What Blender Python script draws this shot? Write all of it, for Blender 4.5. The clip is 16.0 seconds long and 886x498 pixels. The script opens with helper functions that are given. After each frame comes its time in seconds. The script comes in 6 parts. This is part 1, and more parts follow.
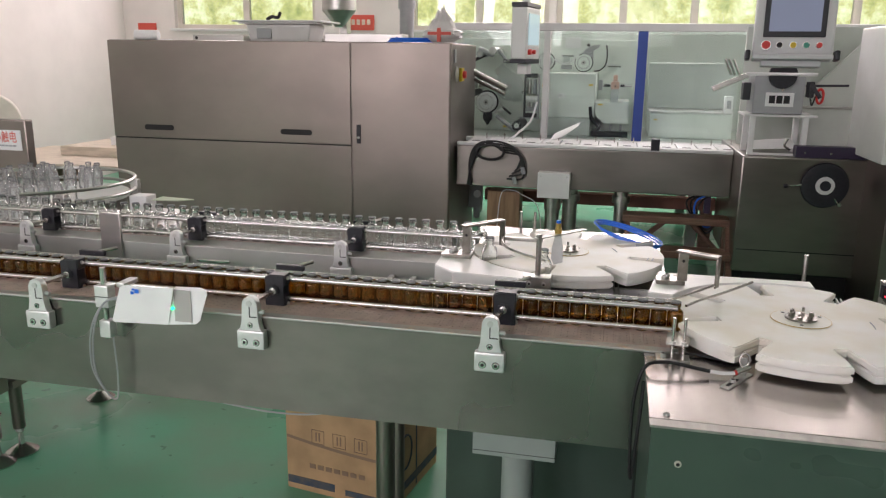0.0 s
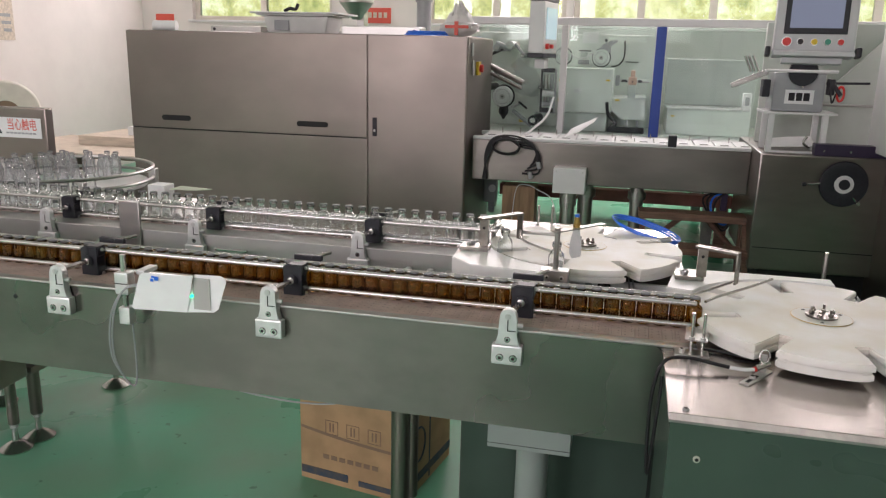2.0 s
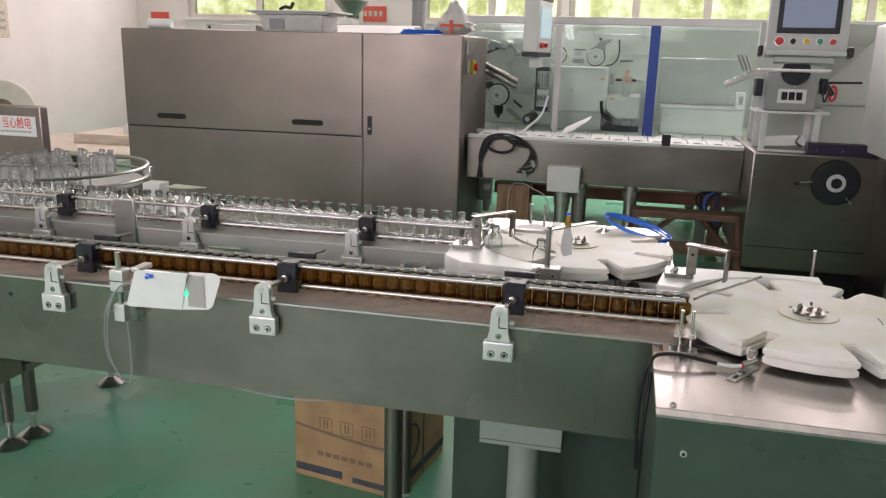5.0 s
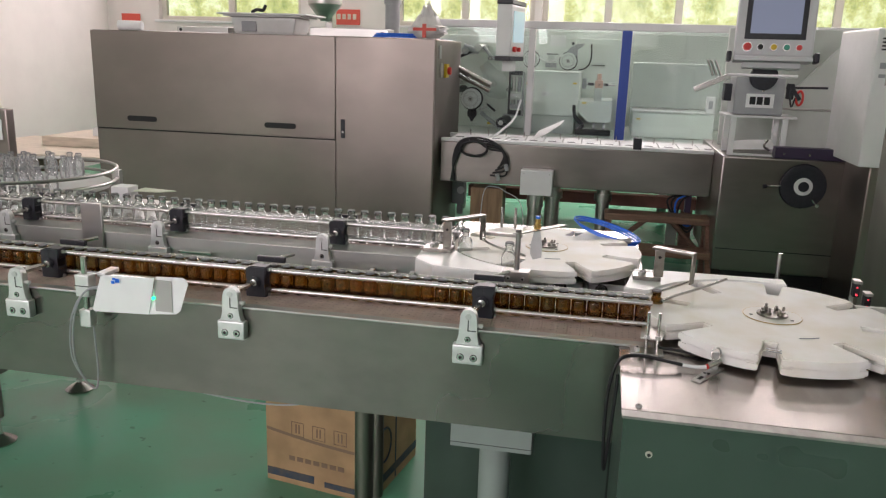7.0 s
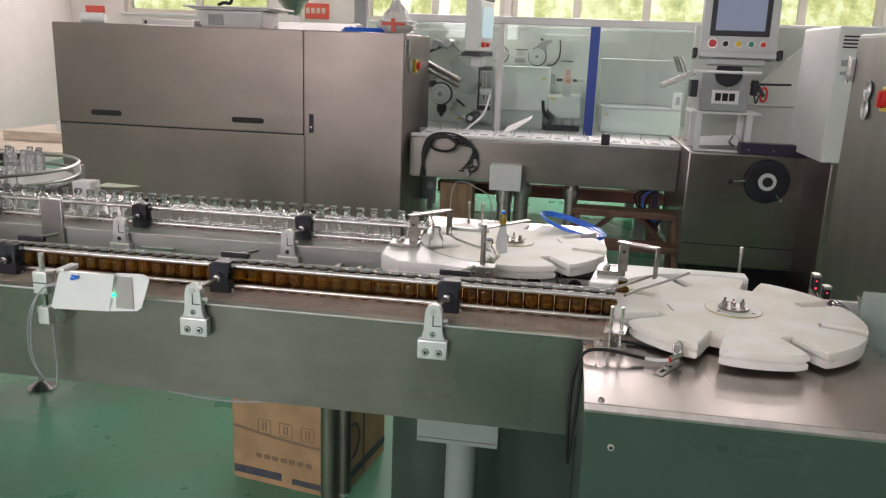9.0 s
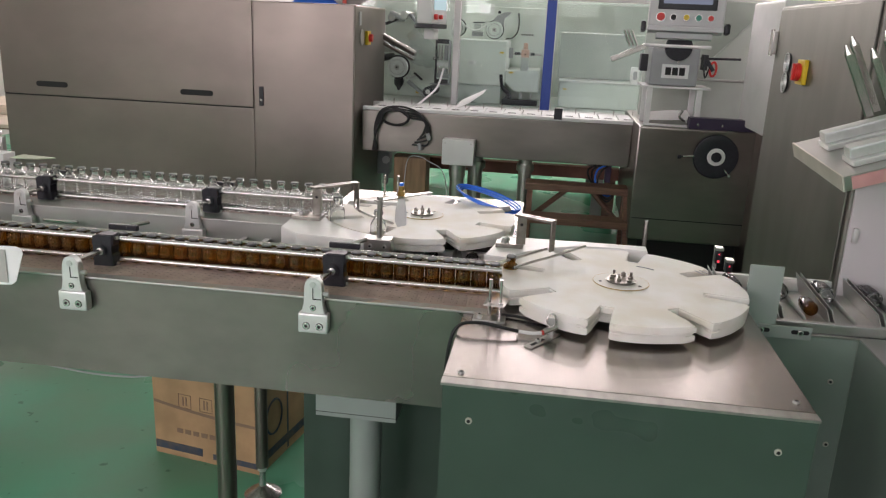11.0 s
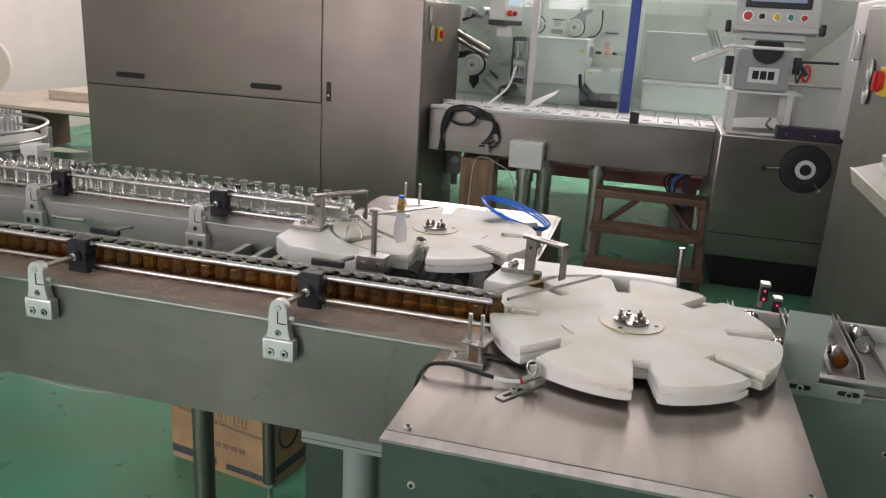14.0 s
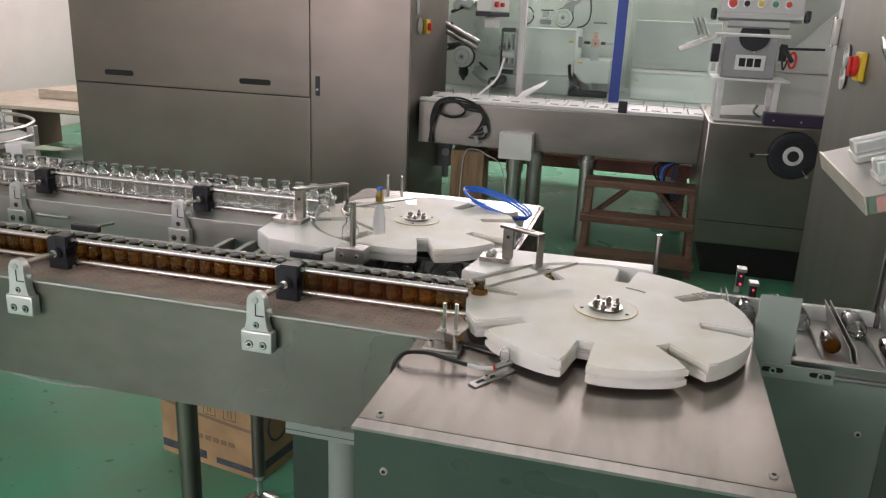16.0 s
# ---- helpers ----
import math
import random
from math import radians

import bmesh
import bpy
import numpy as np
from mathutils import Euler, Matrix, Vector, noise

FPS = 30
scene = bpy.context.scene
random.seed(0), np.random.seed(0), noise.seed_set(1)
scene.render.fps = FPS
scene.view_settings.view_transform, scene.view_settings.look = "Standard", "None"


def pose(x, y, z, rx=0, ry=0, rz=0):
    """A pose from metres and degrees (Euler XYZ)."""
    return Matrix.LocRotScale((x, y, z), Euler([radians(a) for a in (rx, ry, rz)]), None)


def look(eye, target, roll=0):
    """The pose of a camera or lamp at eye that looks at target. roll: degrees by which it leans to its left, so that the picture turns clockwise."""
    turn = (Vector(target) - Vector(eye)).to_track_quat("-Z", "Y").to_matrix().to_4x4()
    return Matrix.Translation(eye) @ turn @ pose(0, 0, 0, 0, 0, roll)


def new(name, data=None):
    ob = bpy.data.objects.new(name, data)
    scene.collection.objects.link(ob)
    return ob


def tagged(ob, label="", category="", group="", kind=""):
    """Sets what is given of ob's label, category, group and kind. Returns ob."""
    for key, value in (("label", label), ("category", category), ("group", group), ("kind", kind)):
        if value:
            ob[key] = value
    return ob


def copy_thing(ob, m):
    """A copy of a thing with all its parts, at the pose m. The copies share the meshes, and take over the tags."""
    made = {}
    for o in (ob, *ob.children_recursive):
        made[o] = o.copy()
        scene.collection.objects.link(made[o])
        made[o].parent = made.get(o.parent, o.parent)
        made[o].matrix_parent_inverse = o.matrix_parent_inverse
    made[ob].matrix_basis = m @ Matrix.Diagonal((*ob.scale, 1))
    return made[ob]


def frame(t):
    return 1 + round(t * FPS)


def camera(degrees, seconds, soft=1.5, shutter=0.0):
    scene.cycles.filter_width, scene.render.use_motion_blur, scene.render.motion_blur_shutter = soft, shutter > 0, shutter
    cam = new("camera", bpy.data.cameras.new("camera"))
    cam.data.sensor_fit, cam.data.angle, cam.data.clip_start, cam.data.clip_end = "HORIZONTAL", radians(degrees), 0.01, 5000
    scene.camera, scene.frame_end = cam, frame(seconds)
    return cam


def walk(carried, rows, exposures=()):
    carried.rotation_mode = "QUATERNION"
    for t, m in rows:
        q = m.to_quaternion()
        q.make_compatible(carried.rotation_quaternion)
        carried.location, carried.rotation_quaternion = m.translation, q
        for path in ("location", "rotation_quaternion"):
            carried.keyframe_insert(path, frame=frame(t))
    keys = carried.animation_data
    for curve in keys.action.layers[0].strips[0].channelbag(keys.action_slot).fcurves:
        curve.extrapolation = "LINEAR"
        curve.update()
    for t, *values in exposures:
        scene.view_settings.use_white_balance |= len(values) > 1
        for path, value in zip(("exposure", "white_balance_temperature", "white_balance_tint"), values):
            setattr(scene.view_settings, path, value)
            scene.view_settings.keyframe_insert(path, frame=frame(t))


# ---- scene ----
cam = camera(59.1, 16.0, 1.25)
PATH = [
    (0, (0.011, 0.063, 1.434), (-0.403, 1.961, 0.959), 0.8),
    (0.5, (0.004, 0.065, 1.432), (-0.42, 1.96, 0.953), 1.0),
    (1, (0.005, 0.062, 1.43), (-0.429, 1.954, 0.948), 1.2),
    (1.5, (0.002, 0.06, 1.43), (-0.439, 1.949, 0.944), 1.3),
    (2, (-0.001, 0.06, 1.428), (-0.445, 1.948, 0.939), 1.4),
    (2.5, (-0.002, 0.06, 1.428), (-0.447, 1.947, 0.936), 1.6),
    (3, (0.001, 0.056, 1.43), (-0.445, 1.942, 0.935), 1.6),
    (5.5, (0.012, 0.044, 1.432), (-0.412, 1.936, 0.941), 1.5),
    (6, (0.015, 0.042, 1.433), (-0.394, 1.938, 0.945), 1.6),
    (6.5, (0.019, 0.045, 1.433), (-0.373, 1.945, 0.947), 1.7),
    (7, (0.023, 0.045, 1.433), (-0.35, 1.95, 0.95), 1.8),
    (7.5, (0.022, 0.045, 1.432), (-0.332, 1.954, 0.951), 1.8),
    (8, (0.023, 0.039, 1.437), (-0.314, 1.951, 0.955), 1.9),
    (10.3, (0.137, 0.078, 1.425), (-0.128, 1.99, 0.9), 2.3),
    (10.5, (0.166, 0.082, 1.425), (-0.096, 1.992, 0.893), 2.3),
    (11, (0.224, 0.102, 1.426), (-0.025, 2.009, 0.877), 2.6),
    (11.5, (0.248, 0.159, 1.422), (0.01, 2.065, 0.865), 2.8),
    (12, (0.282, 0.229, 1.434), (0.038, 2.134, 0.876), 3.0),
    (12.5, (0.301, 0.277, 1.438), (0.017, 2.176, 0.881), 3.2),
    (13, (0.315, 0.293, 1.437), (-0.037, 2.181, 0.878), 3.3),
    (13.5, (0.358, 0.309, 1.437), (-0.068, 2.18, 0.873), 3.3),
    (14, (0.382, 0.322, 1.436), (-0.097, 2.178, 0.867), 3.3),
    (14.5, (0.392, 0.323, 1.438), (-0.115, 2.172, 0.867), 3.2),
    (15, (0.394, 0.313, 1.437), (-0.12, 2.16, 0.866), 3.0),
    (15.5, (0.396, 0.305, 1.438), (-0.112, 2.151, 0.862), 2.7),
    (16, (0.424, 0.318, 1.437), (-0.047, 2.171, 0.851), 2.4),
]
walk(cam, [(t, look(eye, target, roll)) for t, eye, target, roll in PATH])

# ---------- light: sky, sun, daylight in the window openings ----------
world = bpy.data.worlds.new("sky")
scene.world = world
world.use_nodes = True
wn = world.node_tree
sky = wn.nodes.new("ShaderNodeTexSky")
sky.sky_type, sky.sun_disc = "NISHITA", False
sky.sun_elevation, sky.sun_rotation = radians(55), radians(180)
wn.links.new(sky.outputs["Color"], wn.nodes["Background"].inputs["Color"])
wn.nodes["Background"].inputs["Strength"].default_value = 0.12
sun = new("sun", bpy.data.lights.new("sun", "SUN"))
sun.data.energy, sun.data.angle, sun.data.color = 2.5, radians(0.5), (1.0, 0.95, 0.87)
sun.matrix_world = look((0, -10, 14.3), (0, 0, 0))


def window_light(x, y, z, w, h, to_y, watts, colour, dip=0.25):
    lamp = new("window_daylight", bpy.data.lights.new("window_daylight", "AREA"))
    lamp.data.shape, lamp.data.size, lamp.data.size_y = "RECTANGLE", w, h
    lamp.data.energy, lamp.data.color = watts, colour
    lamp.matrix_world = look((x, y, z), (x, y + to_y, z - dip))


scene.view_settings.exposure = 0.0
DAY_BACK, DAY_FRONT = (1.0, 0.868, 0.912), (1.0, 0.858, 0.918)
for wx, ww, watts in ((-4.42, 1.7, 64), (-1.55, 1.5, 80), (0.37, 1.35, 74), (2.3, 1.5, 64), (4.2, 1.3, 56)):
    window_light(wx, 8.94, 2.95, ww, 1.1, -3, watts, DAY_BACK)
for wx, watts in ((-4.4, 150), (-2.1, 92), (0.2, 20), (2.5, 7)):
    window_light(wx, -4.95, 2.6, 1.7, 1.9, 3, watts, DAY_FRONT, 1.3)

# ---------- materials ----------
def material(name, colour, rough=0.5, metal=0.0, vary=0.0, scale=8.0, stretch=(1, 1, 1), bump=0.0, bump_scale=60.0, second=None,
             rough_vary=0.0, transmission=0.0, ior=1.45, emit=None, spec=0.5, coat=0.0, blotch=0.0, sub=0.0):
    m = bpy.data.materials.new(name)
    m.use_nodes = True
    nt = m.node_tree
    p = nt.nodes["Principled BSDF"]
    p.inputs["Base Color"].default_value = (*colour, 1)
    p.inputs["Roughness"].default_value = rough
    p.inputs["Metallic"].default_value = metal
    p.inputs["IOR"].default_value = ior
    p.inputs["Specular IOR Level"].default_value = spec
    p.inputs["Transmission Weight"].default_value = transmission
    p.inputs["Coat Weight"].default_value = coat
    p.inputs["Subsurface Weight"].default_value = sub
    p.inputs["Subsurface Scale"].default_value = 0.02
    p.inputs["Subsurface Radius"].default_value = (1.0, 0.95, 0.9)
    if emit:
        p.inputs["Emission Color"].default_value = (*emit[0], 1)
        p.inputs["Emission Strength"].default_value = emit[1]
    if vary or bump or rough_vary or blotch:
        geo = nt.nodes.new("ShaderNodeTexCoord")
        mp = nt.nodes.new("ShaderNodeMapping")
        mp.inputs["Scale"].default_value = stretch
        nt.links.new(geo.outputs["Object"], mp.inputs["Vector"])
        n1 = nt.nodes.new("ShaderNodeTexNoise")
        n1.inputs["Scale"].default_value, n1.inputs["Detail"].default_value = scale, 6
        nt.links.new(mp.outputs["Vector"], n1.inputs["Vector"])
        n2 = nt.nodes.new("ShaderNodeTexNoise")
        n2.inputs["Scale"].default_value, n2.inputs["Detail"].default_value = bump_scale, 4
        nt.links.new(mp.outputs["Vector"], n2.inputs["Vector"])
        if vary:
            mix = nt.nodes.new("ShaderNodeMix")
            mix.data_type = "RGBA"
            dark = second or tuple(c * (1 - vary) for c in colour)
            mix.inputs["A"].default_value = (*colour, 1)
            mix.inputs["B"].default_value = (*dark, 1)
            ramp = nt.nodes.new("ShaderNodeMapRange")
            ramp.interpolation_type = "SMOOTHSTEP"
            ramp.inputs["From Min"].default_value, ramp.inputs["From Max"].default_value = 0.30, 0.72
            nt.links.new(n1.outputs["Fac"], ramp.inputs["Value"])
            nt.links.new(ramp.outputs["Result"], mix.inputs["Factor"])
            last = mix.outputs["Result"]
            if blotch:
                n3 = nt.nodes.new("ShaderNodeTexNoise")
                n3.inputs["Scale"].default_value, n3.inputs["Detail"].default_value = blotch, 2.5
                nt.links.new(mp.outputs["Vector"], n3.inputs["Vector"])
                r3 = nt.nodes.new("ShaderNodeMapRange")
                r3.interpolation_type = "SMOOTHSTEP"
                r3.inputs["From Min"].default_value, r3.inputs["From Max"].default_value = 0.69, 0.75
                r3.inputs["To Max"].default_value = 0.6
                m3 = nt.nodes.new("ShaderNodeMix")
                m3.data_type = "RGBA"
                m3.inputs["B"].default_value = (*[c * 0.22 for c in colour], 1)
                nt.links.new(n3.outputs["Fac"], r3.inputs["Value"])
                nt.links.new(r3.outputs["Result"], m3.inputs["Factor"])
                nt.links.new(last, m3.inputs["A"])
                last = m3.outputs["Result"]
            nt.links.new(last, p.inputs["Base Color"])
        if rough_vary:
            big = nt.nodes.new("ShaderNodeTexNoise")
            big.inputs["Scale"].default_value, big.inputs["Detail"].default_value = max(1.5, scale * 0.3), 5
            nt.links.new(geo.outputs["Object"], big.inputs["Vector"])
            r2 = nt.nodes.new("ShaderNodeMapRange")
            r2.interpolation_type = "SMOOTHSTEP"
            r2.inputs["From Min"].default_value, r2.inputs["From Max"].default_value = 0.28, 0.72
            r2.inputs["To Min"].default_value, r2.inputs["To Max"].default_value = max(0.02, rough - rough_vary), rough + rough_vary
            nt.links.new(big.outputs["Fac"], r2.inputs["Value"])
            nt.links.new(r2.outputs["Result"], p.inputs["Roughness"])
        if bump:
            b = nt.nodes.new("ShaderNodeBump")
            b.inputs["Strength"].default_value, b.inputs["Distance"].default_value = bump, 0.002
            nt.links.new(n2.outputs["Fac"], b.inputs["Height"])
            nt.links.new(b.outputs["Normal"], p.inputs["Normal"])
    return m


STEEL = material("brushed_steel", (0.50, 0.49, 0.47), 0.37, 1.0, 0.12, 5, (1, 1, 6), 0.02, 40, rough_vary=0.08)
CABINET = material("satin_steel_cabinet", (0.255, 0.221, 0.200), 0.40, 1.0, 0.16, 1.8, (1, 1, 1.6), 0.0, 40, rough_vary=0.04)
TOP = material("worn_steel_top", (0.40, 0.370, 0.346), 0.26, 1.0, 0.24, 5, (5, 1, 1), 0.0, 50, rough_vary=0.05)
MACHINE = material("grey_machine_steel", (0.265, 0.240, 0.220), 0.36, 1.0, 0.14, 3.0, (1, 1, 3), 0.0, 40, rough_vary=0.08)
TALL = material("brushed_cabinet_steel", (0.225, 0.22, 0.198), 0.48, 1.0, 0.12, 5.0, (2.5, 2.5, 0.7), 0.0, 40, rough_vary=0.05)
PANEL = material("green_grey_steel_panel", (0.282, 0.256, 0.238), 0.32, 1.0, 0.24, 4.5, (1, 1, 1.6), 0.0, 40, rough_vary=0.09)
# lighter copy of the steel: missing light is put into its colour
LIT_STEEL = material("brightened_satin_steel", (0.56, 0.56, 0.54), 0.5, 1.0, 0.16, 4.5, (1, 1, 1.6), 0.0, 40, rough_vary=0.08)
RIM = material("dull_folded_rim", (0.44, 0.42, 0.40), 0.52, 1.0, 0.2, 9, (5, 1, 1))
CHROME = material("polished_rod", (0.62, 0.60, 0.58), 0.27, 1.0, 0.1, 30, bump=0.02)
ALU = material("cast_aluminium", (0.74, 0.75, 0.74), 0.42, 0.7, 0.1, 40, bump=0.15, bump_scale=300)
HUBSTEEL = material("dull_hub_steel", (0.70, 0.67, 0.60), 0.5, 0.6, vary=0.12, scale=20)
DULL = material("dull_grey_steel", (0.33, 0.31, 0.28), 0.34, 1.0, 0.3, 60)
BOLT = material("zinc_bolt", (0.6, 0.6, 0.59), 0.4, 0.8)
DARK = material("dark_recess", (0.012, 0.012, 0.013), 0.6)
BLACK = material("black_plastic", (0.02, 0.021, 0.028), 0.42, vary=0.3, scale=60, bump=0.1, bump_scale=200)
RUBBER = material("black_cable", (0.015, 0.015, 0.016), 0.5)
HDPE = material("milky_white_plastic", (0.93, 0.91, 0.875), 0.5, vary=0.1, scale=8, second=(0.82, 0.765, 0.655), bump=0.12, bump_scale=160, sub=0.45)
HUB_WHITE = material("cream_hub_plate", (0.90, 0.87, 0.80), 0.5, vary=0.08, scale=12)
HDPE_BLOCK = material("bright_white_plastic", (0.87, 0.87, 0.85), 0.4, vary=0.05, scale=12, bump=0.08, bump_scale=160, sub=0.35)
BELT = material("brown_chain_belt", (0.56, 0.43, 0.38), 0.5, vary=0.25, scale=25, bump=0.1, bump_scale=300)
FLOOR = material("green_epoxy_floor", (0.115, 0.43, 0.26), 0.30, spec=0.36, vary=0.45, scale=1.9, second=(0.16, 0.33, 0.215), bump=0.03, bump_scale=9, rough_vary=0.06, blotch=17.0)
WALL = material("white_plaster", (0.80, 0.752, 0.72), 0.75, vary=0.06, scale=3, bump=0.08, bump_scale=70)
CEIL = material("white_ceiling", (0.82, 0.80, 0.77), 0.8, vary=0.06, scale=3)
WOOD = material("red_brown_wood", (0.21, 0.12, 0.082), 0.5, vary=0.4, scale=10, stretch=(1, 12, 12), bump=0.2)
PLY = material("pale_plywood", (0.70, 0.61, 0.50), 0.6, vary=0.25, scale=6, stretch=(1, 6, 6), bump=0.1)
CARTON = material("corrugated_cardboard", (0.45, 0.295, 0.155), 0.72, vary=0.25, scale=10, bump=0.1, bump_scale=120)
CARTON_INK = material("cardboard_blue_ink", (0.04, 0.065, 0.10), 0.7, vary=0.5, scale=30, second=(0.10, 0.09, 0.08))
CARTON_PRINT = material("cardboard_brown_ink", (0.22, 0.15, 0.10), 0.7)
AMBER = material("amber_glass", (0.48, 0.285, 0.06), 0.05, transmission=1.0, ior=1.48)
GLASS = material("clear_glass", (0.97, 0.985, 0.98), 0.02, transmission=0.98, ior=1.46)
WHITE_PAINT = material("white_enamel", (0.74, 0.74, 0.735), 0.35, vary=0.06, scale=8)
GREY_PAINT = material("grey_enamel", (0.36, 0.37, 0.38), 0.4, vary=0.1, scale=10)
SAGE = material("sage_grey_plate", (0.31, 0.365, 0.33), 0.45, vary=0.08, scale=9, bump=0.04)
PALE = material("pale_grey_green_enamel", (0.56, 0.60, 0.56), 0.4, vary=0.08, scale=6)
NAVY = material("dark_purple_enamel", (0.035, 0.024, 0.055), 0.4)
BLUE = material("blue_enamel", (0.03, 0.075, 0.36), 0.4)
HOSE = material("blue_air_hose", (0.03, 0.17, 0.75), 0.3)
RED = material("red_plastic", (0.62, 0.035, 0.03), 0.35)
SIGN_RED = material("red_sign", (0.68, 0.10, 0.07), 0.5)
PINK = material("pink_red_band", (0.62, 0.33, 0.32), 0.45, vary=0.2, scale=14)
YELLOW = material("yellow_plastic", (0.72, 0.50, 0.03), 0.4)
GREEN = material("green_button", (0.05, 0.28, 0.2), 0.35)
BRASS = material("brass", (0.62, 0.42, 0.14), 0.3, 1.0)
STOPPER = material("grey_rubber_stopper", (0.17, 0.175, 0.18), 0.6, vary=0.25, scale=60)
CARD = material("bright_white_card", (0.93, 0.93, 0.93), 0.5, vary=0.04, scale=20)
PAPER = material("white_card", (0.80, 0.80, 0.80), 0.55, vary=0.04, scale=20)
PLASTIC_BAG = material("white_sack", (0.72, 0.70, 0.68), 0.5, vary=0.15, scale=14, bump=0.4, bump_scale=25)
CLEARBOX = material("milky_plastic_box", (0.72, 0.72, 0.70), 0.35, vary=0.1, scale=9)
SCREEN = material("lit_screen", (0.05, 0.06, 0.09), 0.12, emit=((0.30, 0.32, 0.44), 0.55))
LED_GREEN = material("green_led", (0.02, 0.3, 0.1), 0.3, emit=((0.02, 1.0, 0.35), 3.0))
LED_RED = material("red_led", (0.4, 0.02, 0.02), 0.3, emit=((1.0, 0.05, 0.08), 1.6))
ROLL = material("film_roll", (0.74, 0.70, 0.62), 0.5, vary=0.1, scale=12)
FRAME_W = material("cream_window_frame", (0.70, 0.66, 0.58), 0.45, vary=0.06, scale=8)
GREENGREY = material("green_grey_enamel", (0.23, 0.29, 0.25), 0.35, vary=0.15, scale=5, rough_vary=0.04)
# the green floor's reflection is put into this dark base colour
DKGREEN = material("dark_floor_green_tint", (0.060, 0.096, 0.074), 0.35, vary=0.15, scale=5, rough_vary=0.08)


def pane_material():
    m = bpy.data.materials.new("thin_pane")
    m.use_nodes = True
    nt = m.node_tree
    nt.nodes.remove(nt.nodes["Principled BSDF"])
    mix, tr, gl = (nt.nodes.new(k) for k in ("ShaderNodeMixShader", "ShaderNodeBsdfTransparent", "ShaderNodeBsdfGlossy"))
    fr = nt.nodes.new("ShaderNodeFresnel")
    fr.inputs["IOR"].default_value = 1.5
    tr.inputs["Color"].default_value = (0.90, 0.95, 0.93, 1)
    gl.inputs["Roughness"].default_value = 0.02
    nt.links.new(fr.outputs["Fac"], mix.inputs["Fac"])
    nt.links.new(tr.outputs["BSDF"], mix.inputs[1])
    nt.links.new(gl.outputs["BSDF"], mix.inputs[2])
    nt.links.new(mix.outputs["Shader"], nt.nodes["Material Output"].inputs["Surface"])
    return m


PANE = pane_material()


def whitened_glass():
    """Thin glass with white diffuse mixed in, to brighten bottles that come out dark."""
    m = pane_material()
    m.name = "whitened_bottle_glass"
    nt = m.node_tree
    out = nt.nodes["Material Output"].inputs["Surface"]
    clean = out.links[0].from_socket
    mix, brightening_white = nt.nodes.new("ShaderNodeMixShader"), nt.nodes.new("ShaderNodeBsdfDiffuse")
    brightening_white.inputs["Color"].default_value = (0.85, 0.86, 0.86, 1)
    mix.inputs["Fac"].default_value = 0.2
    for node in nt.nodes:
        if node.bl_idname == "ShaderNodeBsdfTransparent":
            node.inputs["Color"].default_value = (0.985, 0.99, 0.99, 1)
    nt.links.new(clean, mix.inputs[1])
    nt.links.new(brightening_white.outputs["BSDF"], mix.inputs[2])
    nt.links.new(mix.outputs["Shader"], out)
    return m


THIN_GLASS = whitened_glass()


def foliage_backdrop():
    m = bpy.data.materials.new("glowing_painted_trees")
    m.use_nodes = True
    nt = m.node_tree
    p = nt.nodes["Principled BSDF"]
    co = nt.nodes.new("ShaderNodeTexCoord")
    n = nt.nodes.new("ShaderNodeTexNoise")
    n.inputs["Scale"].default_value, n.inputs["Detail"].default_value, n.inputs["Roughness"].default_value = 2.2, 12, 0.75
    nt.links.new(co.outputs["Object"], n.inputs["Vector"])
    # sunlit and dark leaves are put into the colours
    ramp = nt.nodes.new("ShaderNodeValToRGB")
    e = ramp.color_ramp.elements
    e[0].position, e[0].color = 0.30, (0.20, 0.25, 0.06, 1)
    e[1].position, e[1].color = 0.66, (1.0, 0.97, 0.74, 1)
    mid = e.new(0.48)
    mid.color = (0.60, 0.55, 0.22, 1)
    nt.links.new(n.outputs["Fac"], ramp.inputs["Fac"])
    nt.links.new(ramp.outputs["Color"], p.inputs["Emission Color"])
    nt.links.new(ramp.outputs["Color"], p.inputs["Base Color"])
    # the sheet glows by itself in place of sunlight on the trees
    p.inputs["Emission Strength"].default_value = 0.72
    return m


TREES = foliage_backdrop()

# ---------- mesh helpers ----------
ORIGIN = {}


def thing(name, at, label, category, group="", kind="", turn=0.0):
    ob = tagged(new(name), label, category, group, kind)
    ob.location = at
    ob.rotation_euler = (0, 0, radians(turn))
    ob.empty_display_size = 0.05
    ORIGIN[ob] = Vector(at) if not turn else Vector((0, 0, 0))
    return ob


def finish(bm, mat, name, smooth=True):
    me = bpy.data.meshes.new(name)
    bmesh.ops.recalc_face_normals(bm, faces=bm.faces)
    bm.normal_update()
    for f in bm.faces:
        f.smooth = smooth
    flat = []   # wide faces stay flat beside their narrow bevels
    if smooth:
        for i, f in enumerate(bm.faces):
            a = f.calc_area()
            near = [g for e in f.edges for g in e.link_faces if g is not f and 0.9998 > f.normal.dot(g.normal) > 0.82]
            if near and all(g.calc_area() < 0.4 * a for g in near):
                flat.append(i)
    bm.to_mesh(me)
    bm.free()
    me.materials.append(mat)
    if smooth:
        me.set_sharp_from_angle(angle=radians(32))
        for i in flat:
            me.polygons[i].use_smooth = False
    return me


